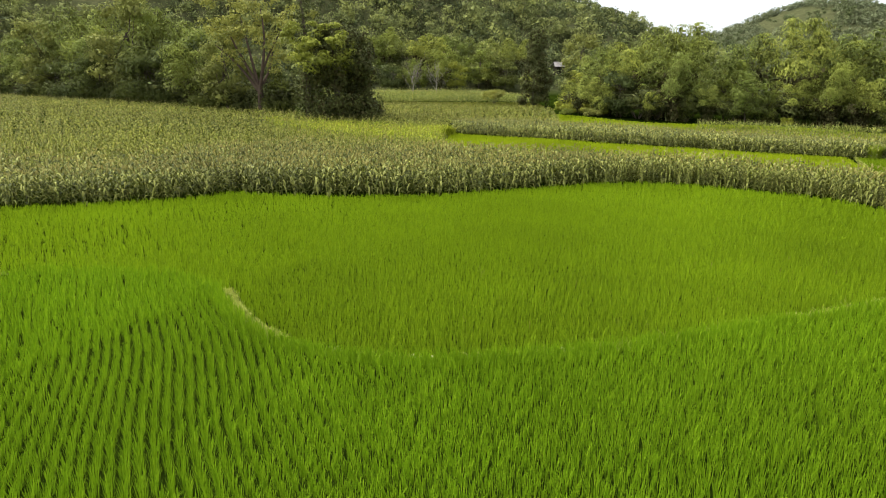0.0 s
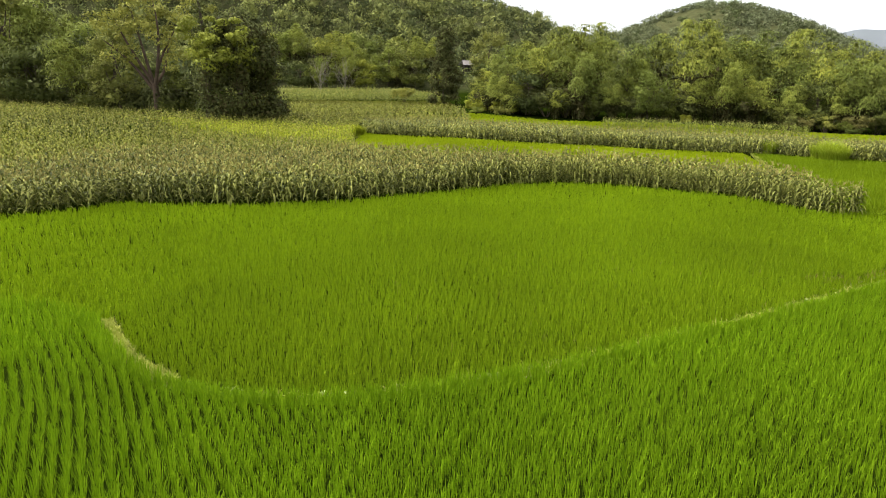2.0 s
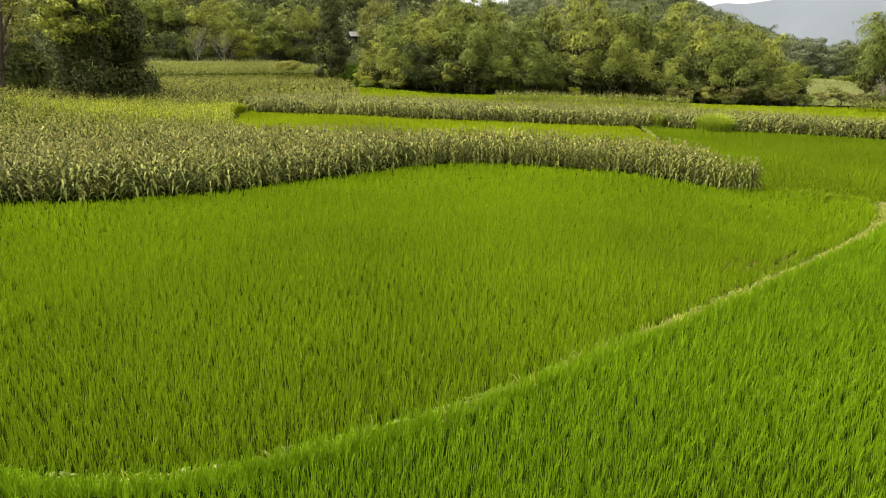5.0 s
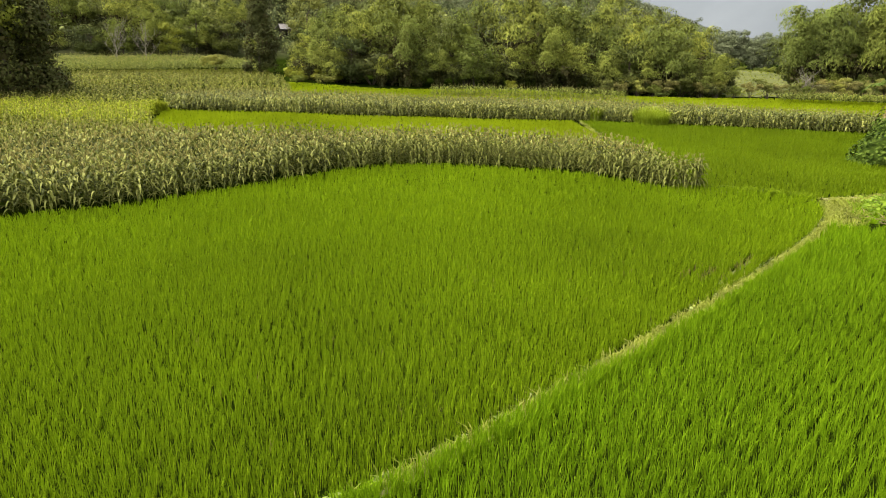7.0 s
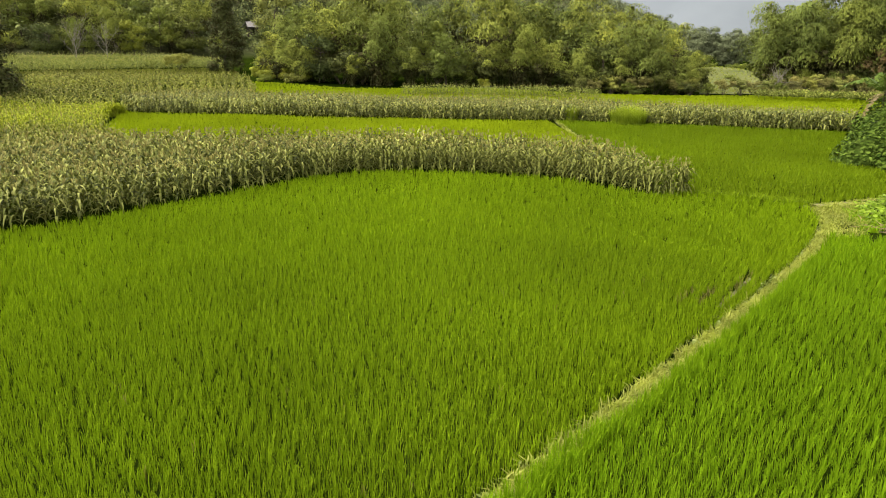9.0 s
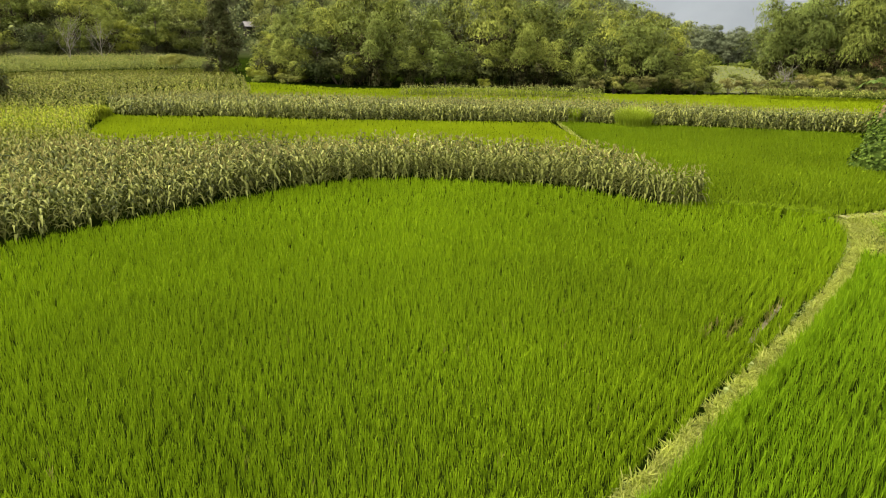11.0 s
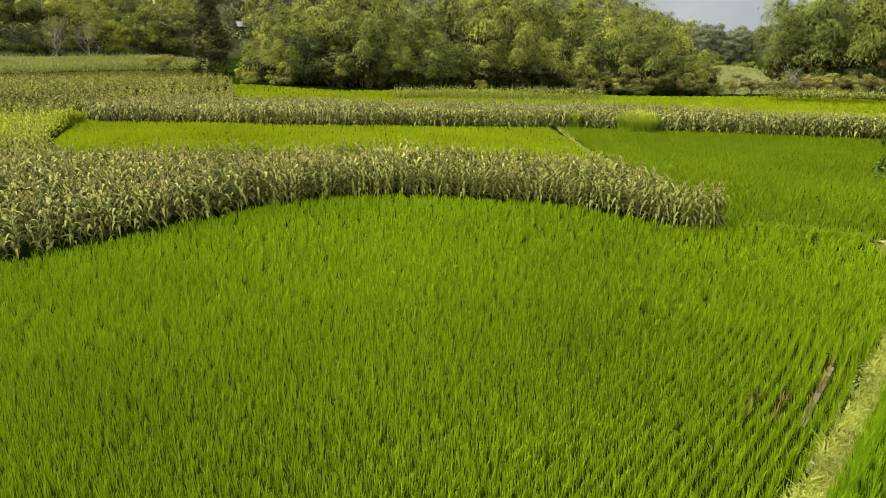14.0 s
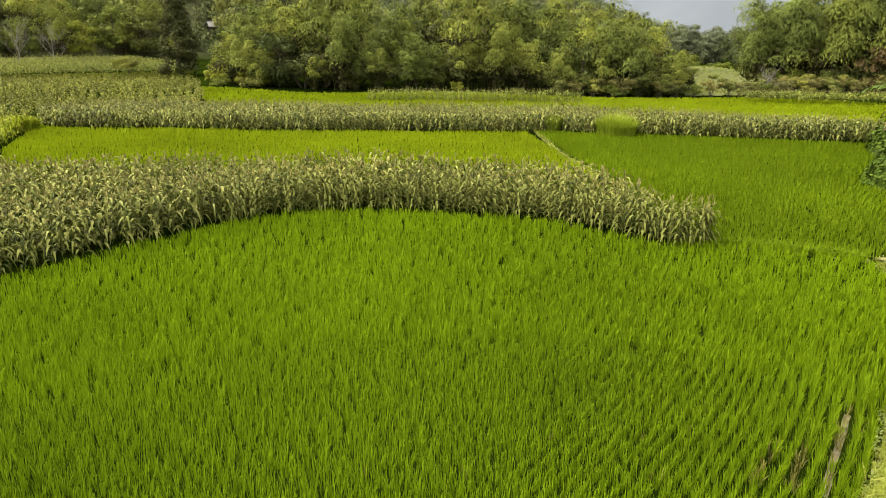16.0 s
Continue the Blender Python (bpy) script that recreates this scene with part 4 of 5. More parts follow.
for i, (x, y) in enumerate(((38, 160), (44, 168), (50, 176), (40, 178), (56, 168), (62, 160), (46, 200), (58, 190), (70, 178))):
    (BAMBOOS + TREES)[[0, 3, 1, 4, 2, 0, 5][i % 7]].at(x, y, size=1.1)


# single trees
def great_tree():
    """The dark creeper-hung tree that stands in the corn, with a bright crown on top."""
    ob = thing("great_tree", "great dark tree smothered in creepers, bright yellow-green crown", "tree")
    path = bent((0, 0, -0.3), (-1.0, 0.5, 14), 0.4, 8)
    part("trunk", mesh_of("trunk", *joined([tube(path, np.linspace(0.5, 0.16, 8), 8)])[:2], BARK), ob)
    fork = bent((-4.5, 0, -0.3), (-5.2, 0.3, 19), 0.5, 8)
    part("trunk", mesh_of("trunk", *joined([tube(fork, np.linspace(0.45, 0.12, 8), 8)])[:2], BARK), ob)
    cs, ns, cl, nl, hearts = [], [], [], [], []
    for _ in range(230):
        z = rng.uniform(0.3, 13.0) if len(hearts) > 40 else rng.uniform(0.3, 3.0)
        w = np.interp(z, [0, 3, 6, 9, 11, 13], [4.0, 5.4, 5.2, 4.6, 3.9, 2.4])
        a, r = rng.uniform(0, 6.28), math.sqrt(rng.uniform(0.25, 1))
        c, q = (0.2 + 0.6 * math.sin(z * 0.9) + w * r * math.cos(a), 0.75 * w * r * math.sin(a), z), rng.uniform(0.9, 1.7)
        p, n = puff(c, q, 110, 1.2)
        hearts.append(heart(c, q * 0.95, 1.2, 20))
        cs.append(p)
        ns.append(n)
    for z in np.arange(1.0, 17.5, 0.5):
        c, q = (-4.7 + rng.normal(0, 0.4), rng.normal(0, 0.4), z), rng.uniform(0.7, 1.1)
        p, n = puff(c, q, 50, 1.2)
        cs.append(p)
        ns.append(n)
    for _ in range(72):
        a, r = rng.uniform(0, 6.28), math.sqrt(rng.uniform(0.05, 1))
        p, n = puff((-2.4 + 4.4 * r * math.cos(a), -2.6 + 3.8 * r * math.sin(a), 11.0 - r + rng.uniform(-3.2, 3.0)), rng.uniform(0.8, 1.4), 75, 0.5)
        cl.append(p)
        nl.append(n)
    cs, ns = np.concatenate(cs), np.concatenate(ns)
    ok = cs[:, 2] > 0
    # Dark withered hearts paint in the shade inside the creepers.
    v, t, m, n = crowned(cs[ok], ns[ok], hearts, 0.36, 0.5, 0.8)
    part("creepers", mesh_of("creepers", v, t, [CREEPER, SHADED_OLD_LEAF], m, normals=n), ob, "dark hanging creepers")
    v, t, n = leaf_cards(np.concatenate(cl), np.concatenate(nl), 0.44)
    part("crown", mesh_of("crown", v, t, WOOD_LIGHT, normals=n), ob, "yellow-green leafy crown")
    return ob


stand(great_tree(), -12.2, 107.5, 0, size=1.1, first=True)


def column_tree():
    """A tall narrow trunk wrapped in creepers."""
    ob = thing("column_tree", "tall narrow tree wrapped in dark creepers", "tree")
    part("trunk", mesh_of("trunk", *joined([tube(bent((0, 0, -0.3), (0.6, 0, 16), 0.3, 8), np.linspace(0.4, 0.12, 8), 8)])[:2], BARK), ob)
    cs, ns, hearts = [], [], []
    for z in np.arange(0.4, 17.0, 0.17):
        w = np.interp(z, [0, 2, 5, 8, 10, 13, 16, 17.2], [3.4, 3.9, 4.1, 3.2, 1.8, 1.9, 1.7, 0.5])
        a, r = rng.uniform(0, 6.28), math.sqrt(rng.uniform(0.2, 1))
        c, q = (0.3 + w * r * math.cos(a), w * r * math.sin(a), z + 0.4), rng.uniform(1.0, 1.4)
        p, n = puff(c, q, 90, 1.1)
        hearts.append(heart(c, q * 0.95, 1.1))
        cs.append(p)
        ns.append(n)
    for z in np.arange(0.6, 15.5, 0.4):
        c = (0.3 + rng.normal(0, 0.4), -1.3, z)
        p, n = puff(c, 1.0, 80, 1.2)
        hearts.append(heart(c, 0.75, 1.2))
        cs.append(p)
        ns.append(n)
    # Hearts coloured dark to stand for shade within the creepers.
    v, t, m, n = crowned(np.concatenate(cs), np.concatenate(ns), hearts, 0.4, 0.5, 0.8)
    part("creepers", mesh_of("creepers", v, t, [CREEPER, SHADED_OLD_LEAF], m, normals=n), ob, "dark hanging creepers")
    return ob


stand(column_tree(), 26.6, 162.5, 0, size=0.95, first=True)
stand(shrub(2.8, 4.4, OLIVE_LEAF, "round green bush standing in the corn", "round_bush", 1600), 17.8, 168.5, size=0.95, first=True)


stand(bare_tree(13, "leafless pale tree before the woods"), -2.5, 206, first=True)
stand(bare_tree(12, "leafless pale tree beside another"), 4.5, 207, first=True)


def forked_tree():
    """A tree with a short reddish trunk that forks low into spreading limbs under a thin crown."""
    ob = thing("forked_tree", "thin-crowned tree with a reddish trunk forked into spreading limbs", "tree")
    part("trunk", mesh_of("trunk", *tube([(0, 0, -0.3), (0.1, 0, 2.0), (0.0, 0, 4.2)], [0.5, 0.42, 0.36], 8)[:2], BARK_RED), ob)
    cs, ns = [], []
    for k, (x, y, z) in enumerate(((-5.0, -1, 9.0), (-2.2, 1, 12.5), (0.8, -1, 13.5), (3.2, 1, 11.5), (-3.8, -1.5, 12.0), (1.6, 2.0, 9.5))):
        pts = bent((0, 0, 3.2 + 0.15 * k), (x, y, z), 0.5, 6)
        part("limb", mesh_of("limb", *tube(pts, np.linspace(0.26, 0.05, 6), 6)[:2], BARK_RED), ob)
        for _ in range(11):
            c = np.array(pts[rng.integers(3, 6)]) + rng.normal(0, 1, 3) * np.array([1.6, 1.6, 1.2]) + np.array([0, 0, 1.0])
            p, n = puff(c, rng.uniform(0.8, 1.5), 85, 0.6)
            cs.append(p)
            ns.append(n)
    v, t, n = leaf_cards(np.concatenate(cs), np.concatenate(ns), 0.36)
    part("crown", mesh_of("crown", v, t, OLIVE_LEAF, normals=n), ob)
    return ob


stand(forked_tree(), -27.6, 121.5, 0, size=1.35, first=True)
opening = [(-58, 176), (-36, 170), (-30, 200), (-60, 205)]
rice_field("grass_opening", opening, 20, 0.9, 0.8, HILLS_WAY, RICE_PALE, "pale grass clearing behind the forked tree", (), 0.5, jitter=1.0)


# ---- hill woods and far mountains ----
def hill_woods():
    cs, ns, mat = [], [], []
    k, hearts = 0, []
    while k < 1300:
        if k < 900:
            x, y = rng.uniform(-230, 110), rng.uniform(226, 380)
        else:
            x, y = rng.uniform(120, 330), rng.uniform(265, 375)
        if k < 900 and rng.uniform() > 1.1 - (y - 226) / 150:
            continue
        if abs(x - 44) < 9 and y < 262:
            continue
        k += 1
        z, r, tone = float(ground_z(x, y)), rng.uniform(4.0, 7.0) if k <= 900 else rng.uniform(1.8, 3.8), rng.uniform()
        # trees that would top the skyline seen from the camera are left out
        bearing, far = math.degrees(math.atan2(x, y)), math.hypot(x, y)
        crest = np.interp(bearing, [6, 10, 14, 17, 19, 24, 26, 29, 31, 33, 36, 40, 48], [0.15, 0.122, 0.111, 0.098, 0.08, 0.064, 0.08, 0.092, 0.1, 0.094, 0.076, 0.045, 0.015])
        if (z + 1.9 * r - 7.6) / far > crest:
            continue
        index = 3 if k > 900 else 0 if tone < 0.25 else 1 if tone < 0.7 else 2 if tone < 0.88 else 3
        for _ in range(4 if r > 3 else 2):
            c = np.array([x, y, z + r * 0.75]) + rng.normal(0, 1, 3) * r * np.array([0.45, 0.45, 0.45])
            q = r * rng.uniform(0.4, 0.65)
            p, n = puff(c, q, 36)
            cs.append(p)
            ns.append(n)
            hearts.append((*heart(c, q * 0.9, 0.8, 18), index))
            mat.append(np.full(36, index))
    v, t, n = leaf_cards(np.concatenate(cs), np.concatenate(ns), 0.75, 0.5)
    m = np.concatenate(mat)
    n = np.concatenate([n] + [h[2] for h in hearts])
    v, t, m = joined([(v, t, np.concatenate([m, m]))] + [(a, b, i) for a, b, _, i in hearts])
    ob = new("hill_woods", mesh_of("hill_woods", v, t, [HILL_HAZED_GREEN, HILL_HAZED_PALE, HILL_HAZED_GREEN, HILL_HAZED_DARK], m, normals=n))
    return tagged(ob, "dense mixed woods on the hills behind the fields", "woods", kind="stuff")


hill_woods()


def hill_scrub(name, count, xs, ys, rs, mats, label):
    cs, ns, hearts, n = [], [], [], 0
    while n < count:
        x, y, r = rng.uniform(*xs), rng.uniform(*ys), rng.uniform(*rs)
        n += 1
        # a burnt clearing on the further hill
        if math.hypot((x - 176) / 14, (y - 335) / 22) < 1:
            continue
        c = np.array([x, y, float(ground_z(x, y)) + 0.5 * r])
        p, d = puff(c, r, 22, 0.9)
        cs.append(p)
        ns.append(d)
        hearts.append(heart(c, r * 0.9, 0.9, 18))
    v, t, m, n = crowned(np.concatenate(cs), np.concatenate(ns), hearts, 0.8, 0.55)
    return tagged(new(name, mesh_of(name, v, t, mats, m, normals=n)), label, "scrub", kind="stuff")


# The darker inner sprays paint in the shade inside each bush.
hill_scrub("hill_scrub", 2100, (-110, 110), (226, 312), (2.0, 3.6), [HILL_HAZED_GREEN, HILL_HAZED_DARK], "low green scrub covering the hill slopes")
hill_scrub("hill_scrub_far", 2700, (110, 300), (225, 380), (1.4, 3.0), [SCRUB_HAZED, SCRUB_HAZED], "scrub on the further hill, greyed with painted haze")


def ridge(name, az0, az1, far, crest, label):
    """A far wooded mountain ridge with thickness, crest as a function of the bearing."""
    az = np.radians(np.linspace(az0, az1, 220))
    h = np.array([crest(math.degrees(a)) for a in az])
    rows = []
    for u in np.linspace(0, 1.6, 14):
        rr = far + 500 * u
        hh = h * (math.sin(min(u, 1) * math.pi / 2) if u <= 1 else 1 - (u - 1) * 0.9)
        rough = 2.0 * np.sin(np.degrees(az) * 1.1 + 2.5 * u) if 0 < u < 1.5 else 0
        rows.append(np.stack([np.sin(az) * rr, np.cos(az) * rr, hh + rough - 4], 1))
    v, k, n = np.concatenate(rows), len(az), len(rows)
    a = (np.arange(n - 1)[:, None] * k + np.arange(k - 1)[None]).ravel()
    t = np.concatenate([np.stack([a, a + 1, a + k + 1], 1), np.stack([a, a + k + 1, a + k], 1)])
    return tagged(new(name, mesh_of(name, v, t, HAZE)), label, "mountain", kind="structure")


def crest_right(az):
    return 215 * np.interp(az, [34, 38, 42, 50, 60, 72, 90], [0.35, 0.6, 0.72, 0.98, 1.1, 1.25, 1.2]) + 6 * math.sin(az * 0.7) + 2 * math.sin(az * 2.1 + 1)


def crest_peak(az):
    return 62 * math.exp(-((az - 18.6) / 1.5) ** 2) + 26 * math.exp(-((az - 20.6) / 1.1) ** 2) + 138 * math.exp(-((az - 21) / 6) ** 2) + 5 * math.sin(az * 2.3) + 4 * math.sin(az * 5.1)


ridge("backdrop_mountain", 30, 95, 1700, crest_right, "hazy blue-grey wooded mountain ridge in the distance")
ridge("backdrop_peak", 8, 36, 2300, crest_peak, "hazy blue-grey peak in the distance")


# ---- bank grass, weeds and flowers ----
def tuft(blades, height, width, spread):
    pieces = []
    for _ in range(blades):
        a, r = rng.uniform(0, 6.28), rng.uniform(0, spread)
        v, t = blade((r * math.cos(a), r * math.sin(a)), a, height * rng.uniform(0.5, 1.2), width, rng.uniform(0.2, 0.8), rng.uniform(0.1, 0.6))
        pieces.append((v, t, 0))
    return joined(pieces)


def along_line(line, count, spread, lo=0.0, hi=1.0):
    """Random places beside a smooth line, offset to its left or right."""
    c = smooth_line(line)
    k = rng.integers(int(lo * (len(c) - 2)), int(hi * (len(c) - 2)), count)
    d = np.gradient(c, axis=0)[k]
    d /= np.hypot(d[:, 0], d[:, 1])[:, None]
    off = rng.uniform(spread[0], spread[1], count)
    return c[k] + d * rng.uniform(0, 0.25, (count, 1)) + np.stack([-d[:, 1], d[:, 0]], 1) * off[:, None]


def grass(name, line, count, spread, lift, templates, mat, label, lo=0.0, hi=1.0):
    xy = along_line(line, count, spread, lo, hi)
    v, t, m = scatter(templates, xy, rng.uniform(0, 6.28, count), rng.uniform(0.6, 1.3, count), rng.normal(0, 0.1, (count, 2)), lift)
    return tagged(new(name, mesh_of(name, v, t, mat, m)), label, "grass", kind="stuff")


TUFTS = [tuft(9, 0.13, 0.016, 0.07) for _ in range(10)]
grass("bund_grass", BUND_LINE[11:], 5600, (-0.5, 0.12), 0.13, TUFTS, PALE_GRASS, "short pale trodden grass on the bank")
grass("bund_grass_bend", BUND_LINE[4:8], 900, (-0.1, 0.28), 0.13, TUFTS, PALE_GRASS, "pale dry grass on the bend of the bank")
grass("bund_grass_green", BUND_LINE[7:12], 1500, (-0.42, 0.2), 0.1, [tuft(8, 0.15, 0.02, 0.1) for _ in range(8)], RICE_NEAR, "fresh green grass over the bank")
grass("bund_weeds", BUND_LINE[8:], 420, (0.06, 0.22), 0.03, [tuft(7, 0.24, 0.03, 0.08) for _ in range(8)], PALE_GRASS, "low leafy weeds along the bank's edge")
grass("bund_path_grass", PATH_LINE, 900, (-0.4, 0.3), 0.18, TUFTS, PALE_GRASS, "short dry grass on the corner bank")
grass("bund_far_grass", [(49.2, 75.2), (47.0, 71.0), (45.0, 67.0), (41.4, 60.2), (38.4, 53.2), (34.5, 45.5)], 420, (-0.16, 0.12), 0.08, [tuft(9, 0.22, 0.03, 0.12) for _ in range(8)], PALE_GRASS,
      "grass on the bank across the far field")
grass("bund_low_grass", [(29.8, 37.4), (32.5, 36.3), (35.4, 32.8)], 420, (-0.4, 0.4), 0.04, [tuft(9, 0.36, 0.025, 0.1) for _ in range(8)], RICE_DEEP, "rank green grass on the low bank")


corner = [(29.9, 27.9), (31.1, 28.5), (33.9, 30.3), (35.4, 31.9), (37.2, 31.3), (36.2, 29.9), (33.6, 28.4), (31.4, 27.2)]
xy = rows_in(corner, 20, 0.16, 0.16, 0.4)
v, t, m = scatter([tuft(7, 0.34, 0.03, 0.1) for _ in range(8)], xy, rng.uniform(0, 6.28, len(xy)), rng.uniform(0.6, 1.2, len(xy)), rng.normal(0, 0.1, (len(xy), 2)), 0.15)
tagged(new("corner_grass", mesh_of("corner_grass", v, t, PALE_GRASS, m)), "rough yellow-green grass at the corner of the bank", "grass", kind="stuff")
corner = [(31.8, 27.6), (34.0, 29.6), (35.6, 31.0), (36.8, 30.7), (35.6, 29.2), (33.6, 27.6)]
xy = rows_in(corner, 50, 0.26, 0.24, 0.4)
v, t, m = scatter([tuft(9, 0.4, 0.06, 0.16) for _ in range(8)], xy, rng.uniform(0, 6.28, len(xy)), rng.uniform(0.5, 1.2, len(xy)), rng.normal(0, 0.15, (len(xy), 2)), 0.12)
tagged(new("corner_weeds", mesh_of("corner_weeds", v, t, RICE_NEAR, m)), "broad-bladed green weeds among the corner's grass", "weeds", kind="stuff")


xy = np.stack([rng.uniform(2, 24, 70), rng.uniform(19, 30, 70)], 1)
xy = np.concatenate([xy] + [np.array(f[0]) + rng.uniform(0, 1, (22, 1)) * (np.array(f[1]) - np.array(f[0])) + rng.normal(0, 0.04, (22, 2)) for f in FURROWS])
xy = xy[inside(middle_poly, xy[:, 0], xy[:, 1]) & (to_line(BUND_LINE, xy[:, 0], xy[:, 1]) > 0.5)]
v, t, m = scatter([rice_hill(7, 0.3, 0.014, 0.05) for _ in range(6)], xy, rng.uniform(0, 6.28, len(xy)), rng.uniform(0.6, 1.2, len(xy)), rng.normal(0, 0.12, (len(xy), 2)), 0.0)
tagged(new("dry_stubble", mesh_of("dry_stubble", v, t, STRAW, m)), "withered straw-brown rice stalks between the rows", "stubble", kind="stuff")
bund("furrow", FURROWS[0], 0.15, 0.006, "strip of bare pale mud where a row of rice failed", MUD)


def flower():
    ob = thing("flower", "small white flower on a weed at the bank", "flower", "white flowers on the bank")
    part("stalk", mesh_of("stalk", *tube([(0, 0, 0), (0.01, 0, 0.2), (0.02, 0.01, 0.36)], [0.008, 0.006, 0.005], 4)[:2], CORN_STALK), ob)
    v, t = [(0.02, 0.01, 0.38)], []
    for k in range(12):
        a, r = 2 * math.pi * k / 12, 0.042 if k % 2 == 0 else 0.02
        v.append((0.02 + r * math.cos(a), 0.01 + r * math.sin(a), 0.37 + 0.012 * (k % 2)))
    t = [(0, k, k % 12 + 1) for k in range(1, 13)]
    bloom = part("bloom", mesh_of("bloom", v, t, PETAL), ob, "white petals")
    part("centre", mesh_of("centre", *tube([(0.02, 0.01, 0.375), (0.02, 0.01, 0.388), (0.02, 0.01, 0.392)], [0.014, 0.012, 0.002], 6)[:2], TASSEL), bloom, "yellow flower centre")
    return ob


FLOWER = Kind(flower())
for x, y in along_line(BUND_LINE, 5, (0.0, 0.15), 0.62, 0.95):
    FLOWER.at(x, y, size=rng.uniform(0.4, 0.55))


# ---- the overgrown mound, banana plants, vegetable patch ----
def heart_leaf(size):
    """A broad pointed leaf, folded at its midrib."""
    v = [(0, 0, 0), (0.28, 0.22, 0.06), (0.32, 0.55, 0.05), (0, 1.0, -0.12), (-0.32, 0.55, 0.05), (-0.28, 0.22, 0.06), (0, 0.5, 0.0)]
    t = [(0, 1, 6), (1, 2, 6), (2, 3, 6), (3, 4, 6), (4, 5, 6), (5, 0, 6)]
    return np.array(v) * size, np.array(t), np.zeros(6, int)


def leaf_heap(name, places, normals, size, mat, label, category):
    """Broad leaves over a heap of growth."""
    v0, t0, _ = heart_leaf(1.0)
    n = normals + rng.normal(0, 0.35, normals.shape)
    n /= np.linalg.norm(n, axis=1)[:, None]
    u = rng.normal(0, 1, n.shape) + np.array([0, 0, -0.8])
    u -= n * (u * n).sum(1)[:, None]
    u /= np.linalg.norm(u, axis=1)[:, None]
    w = np.cross(u, n)
    s = (size * rng.uniform(0.55, 1.25, len(n)))[:, None, None]
    v = places[:, None] + s * (v0[None, :, 0:1] * w[:, None] + v0[None, :, 1:2] * u[:, None] + v0[None, :, 2:3] * n[:, None])
    t = (t0[None] + (np.arange(len(n)) * len(v0))[:, None, None]).reshape(-1, 3)
    return mesh_of(name, v.reshape(-1, 3), t, mat)


def weed(label):
    """A low bushy weed with round pale leaves."""
    ob = thing("weed", label, "weed", "leafy weeds along the bank")
    n = 46
    d = unit(np.abs(rng.normal(0, 1, (n, 3))) * np.where(rng.uniform(0, 1, (n, 3)) < 0.5, -1, 1) * np.array([1, 1, 0]) + np.array([0, 0, 0.6]))
    p = d * np.array([0.17, 0.17, 0.26]) * rng.uniform(0.5, 1.0, (n, 1))
    part("stem", mesh_of("stem", *tube([(0, 0, -0.05), (0.01, 0, 0.1), (0.0, 0.02, 0.2)], [0.008, 0.006, 0.004], 4)[:2], CORN_STALK), ob)
    part("leaves", leaf_heap("leaves", p, d * np.array([0.6, 0.6, 1.0]), 0.085, WEED_LEAF, "", ""), ob)
    return ob


WEEDS = [Kind(weed("low weed with pale round leaves at the bank's edge")) for _ in range(3)]
for i, (x, y) in enumerate(np.concatenate([along_line(BUND_LINE, 70, (0.06, 0.26), 0.5, 0.97), along_line(BUND_LINE, 16, (0.15, 0.4), 0.2, 0.34)])):
    WEEDS[i % 3].at(x, y, size=rng.uniform(0.6, 1.25))


def mound():
    """A bank smothered in broad-leaved creepers."""
    ob = thing("creeper_mound", "mound smothered in broad-leaved green creepers beside the rice", "creeper mound")
    ob.matrix_basis = pose(56.6, 38.8, float(ground_z(56.2, 39.3))) @ Matrix.Diagonal((1, 1, 1.0, 1))
    cs, ns = [], []
    core = []
    for x, y, r, h in ((-3.2, 2.8, 2.2, 2.6), (-2.6, 0.4, 2.4, 2.6), (-2.8, -2.0, 2.2, 2.2), (-4.2, -4.2, 2.0, 1.7), (-5.6, -6.6, 1.9, 1.5), (0.5, 1.5, 3.4, 4.2), (0.5, -2.5, 3.4, 3.8), (-1.5, -6.5, 3.2, 3.2),
                       (4.0, 0, 4.0, 5.0), (3, -7, 4.0, 4.4), (2.5, 5.0, 2.8, 3.6), (-6.5, -9, 2.2, 1.8), (-2, -11, 3.4, 3.4), (8.0, 4.5, 3.6, 4.6), (10.5, 9.5, 3.4, 4.2), (10.5, 1.5, 3.6, 5.0)):
        d = rng.normal(0, 1, (int(210 * r * r), 3))
        d[:, 2] = np.abs(d[:, 2]) * 0.9
        d /= np.linalg.norm(d, axis=1)[:, None]
        p = np.array([x, y, 0]) + d * np.array([r, r, h]) * rng.uniform(0.88, 1.06, (len(d), 1))
        cs.append(p)
        ns.append(d * np.array([1, 1, 0.8]) + np.array([0, 0, 0.5]))
        g = np.linspace(0, 2 * math.pi, 15)[:-1]
        rings = [(0.85, -0.05), (0.8, 0.32), (0.62, 0.6), (0.35, 0.78)]
        v = [(x + r * f * math.cos(a), y + r * f * math.sin(a), h * z - 0.1) for f, z in rings for a in g] + [(x, y, h * 0.82)]
        t = []
        for i in range(3):
            for k in range(14):
                a, b = i * 14 + k, i * 14 + (k + 1) % 14
                t += [(a, b, b + 14), (a, b + 14, a + 14)]
        t += [(42 + k, 42 + (k + 1) % 14, 56) for k in range(14)]
        core.append((v, t, 0))
    for lump in core:
        part("earth_lump", mesh_of("earth_lump", *lump[:2], VINE_LEAF), ob, "dark growth under the creepers")
    part("leaves", leaf_heap("leaves", np.concatenate(cs), np.concatenate(ns), 0.3, VINE_LEAF, "", ""), ob)
    return ob


mound()


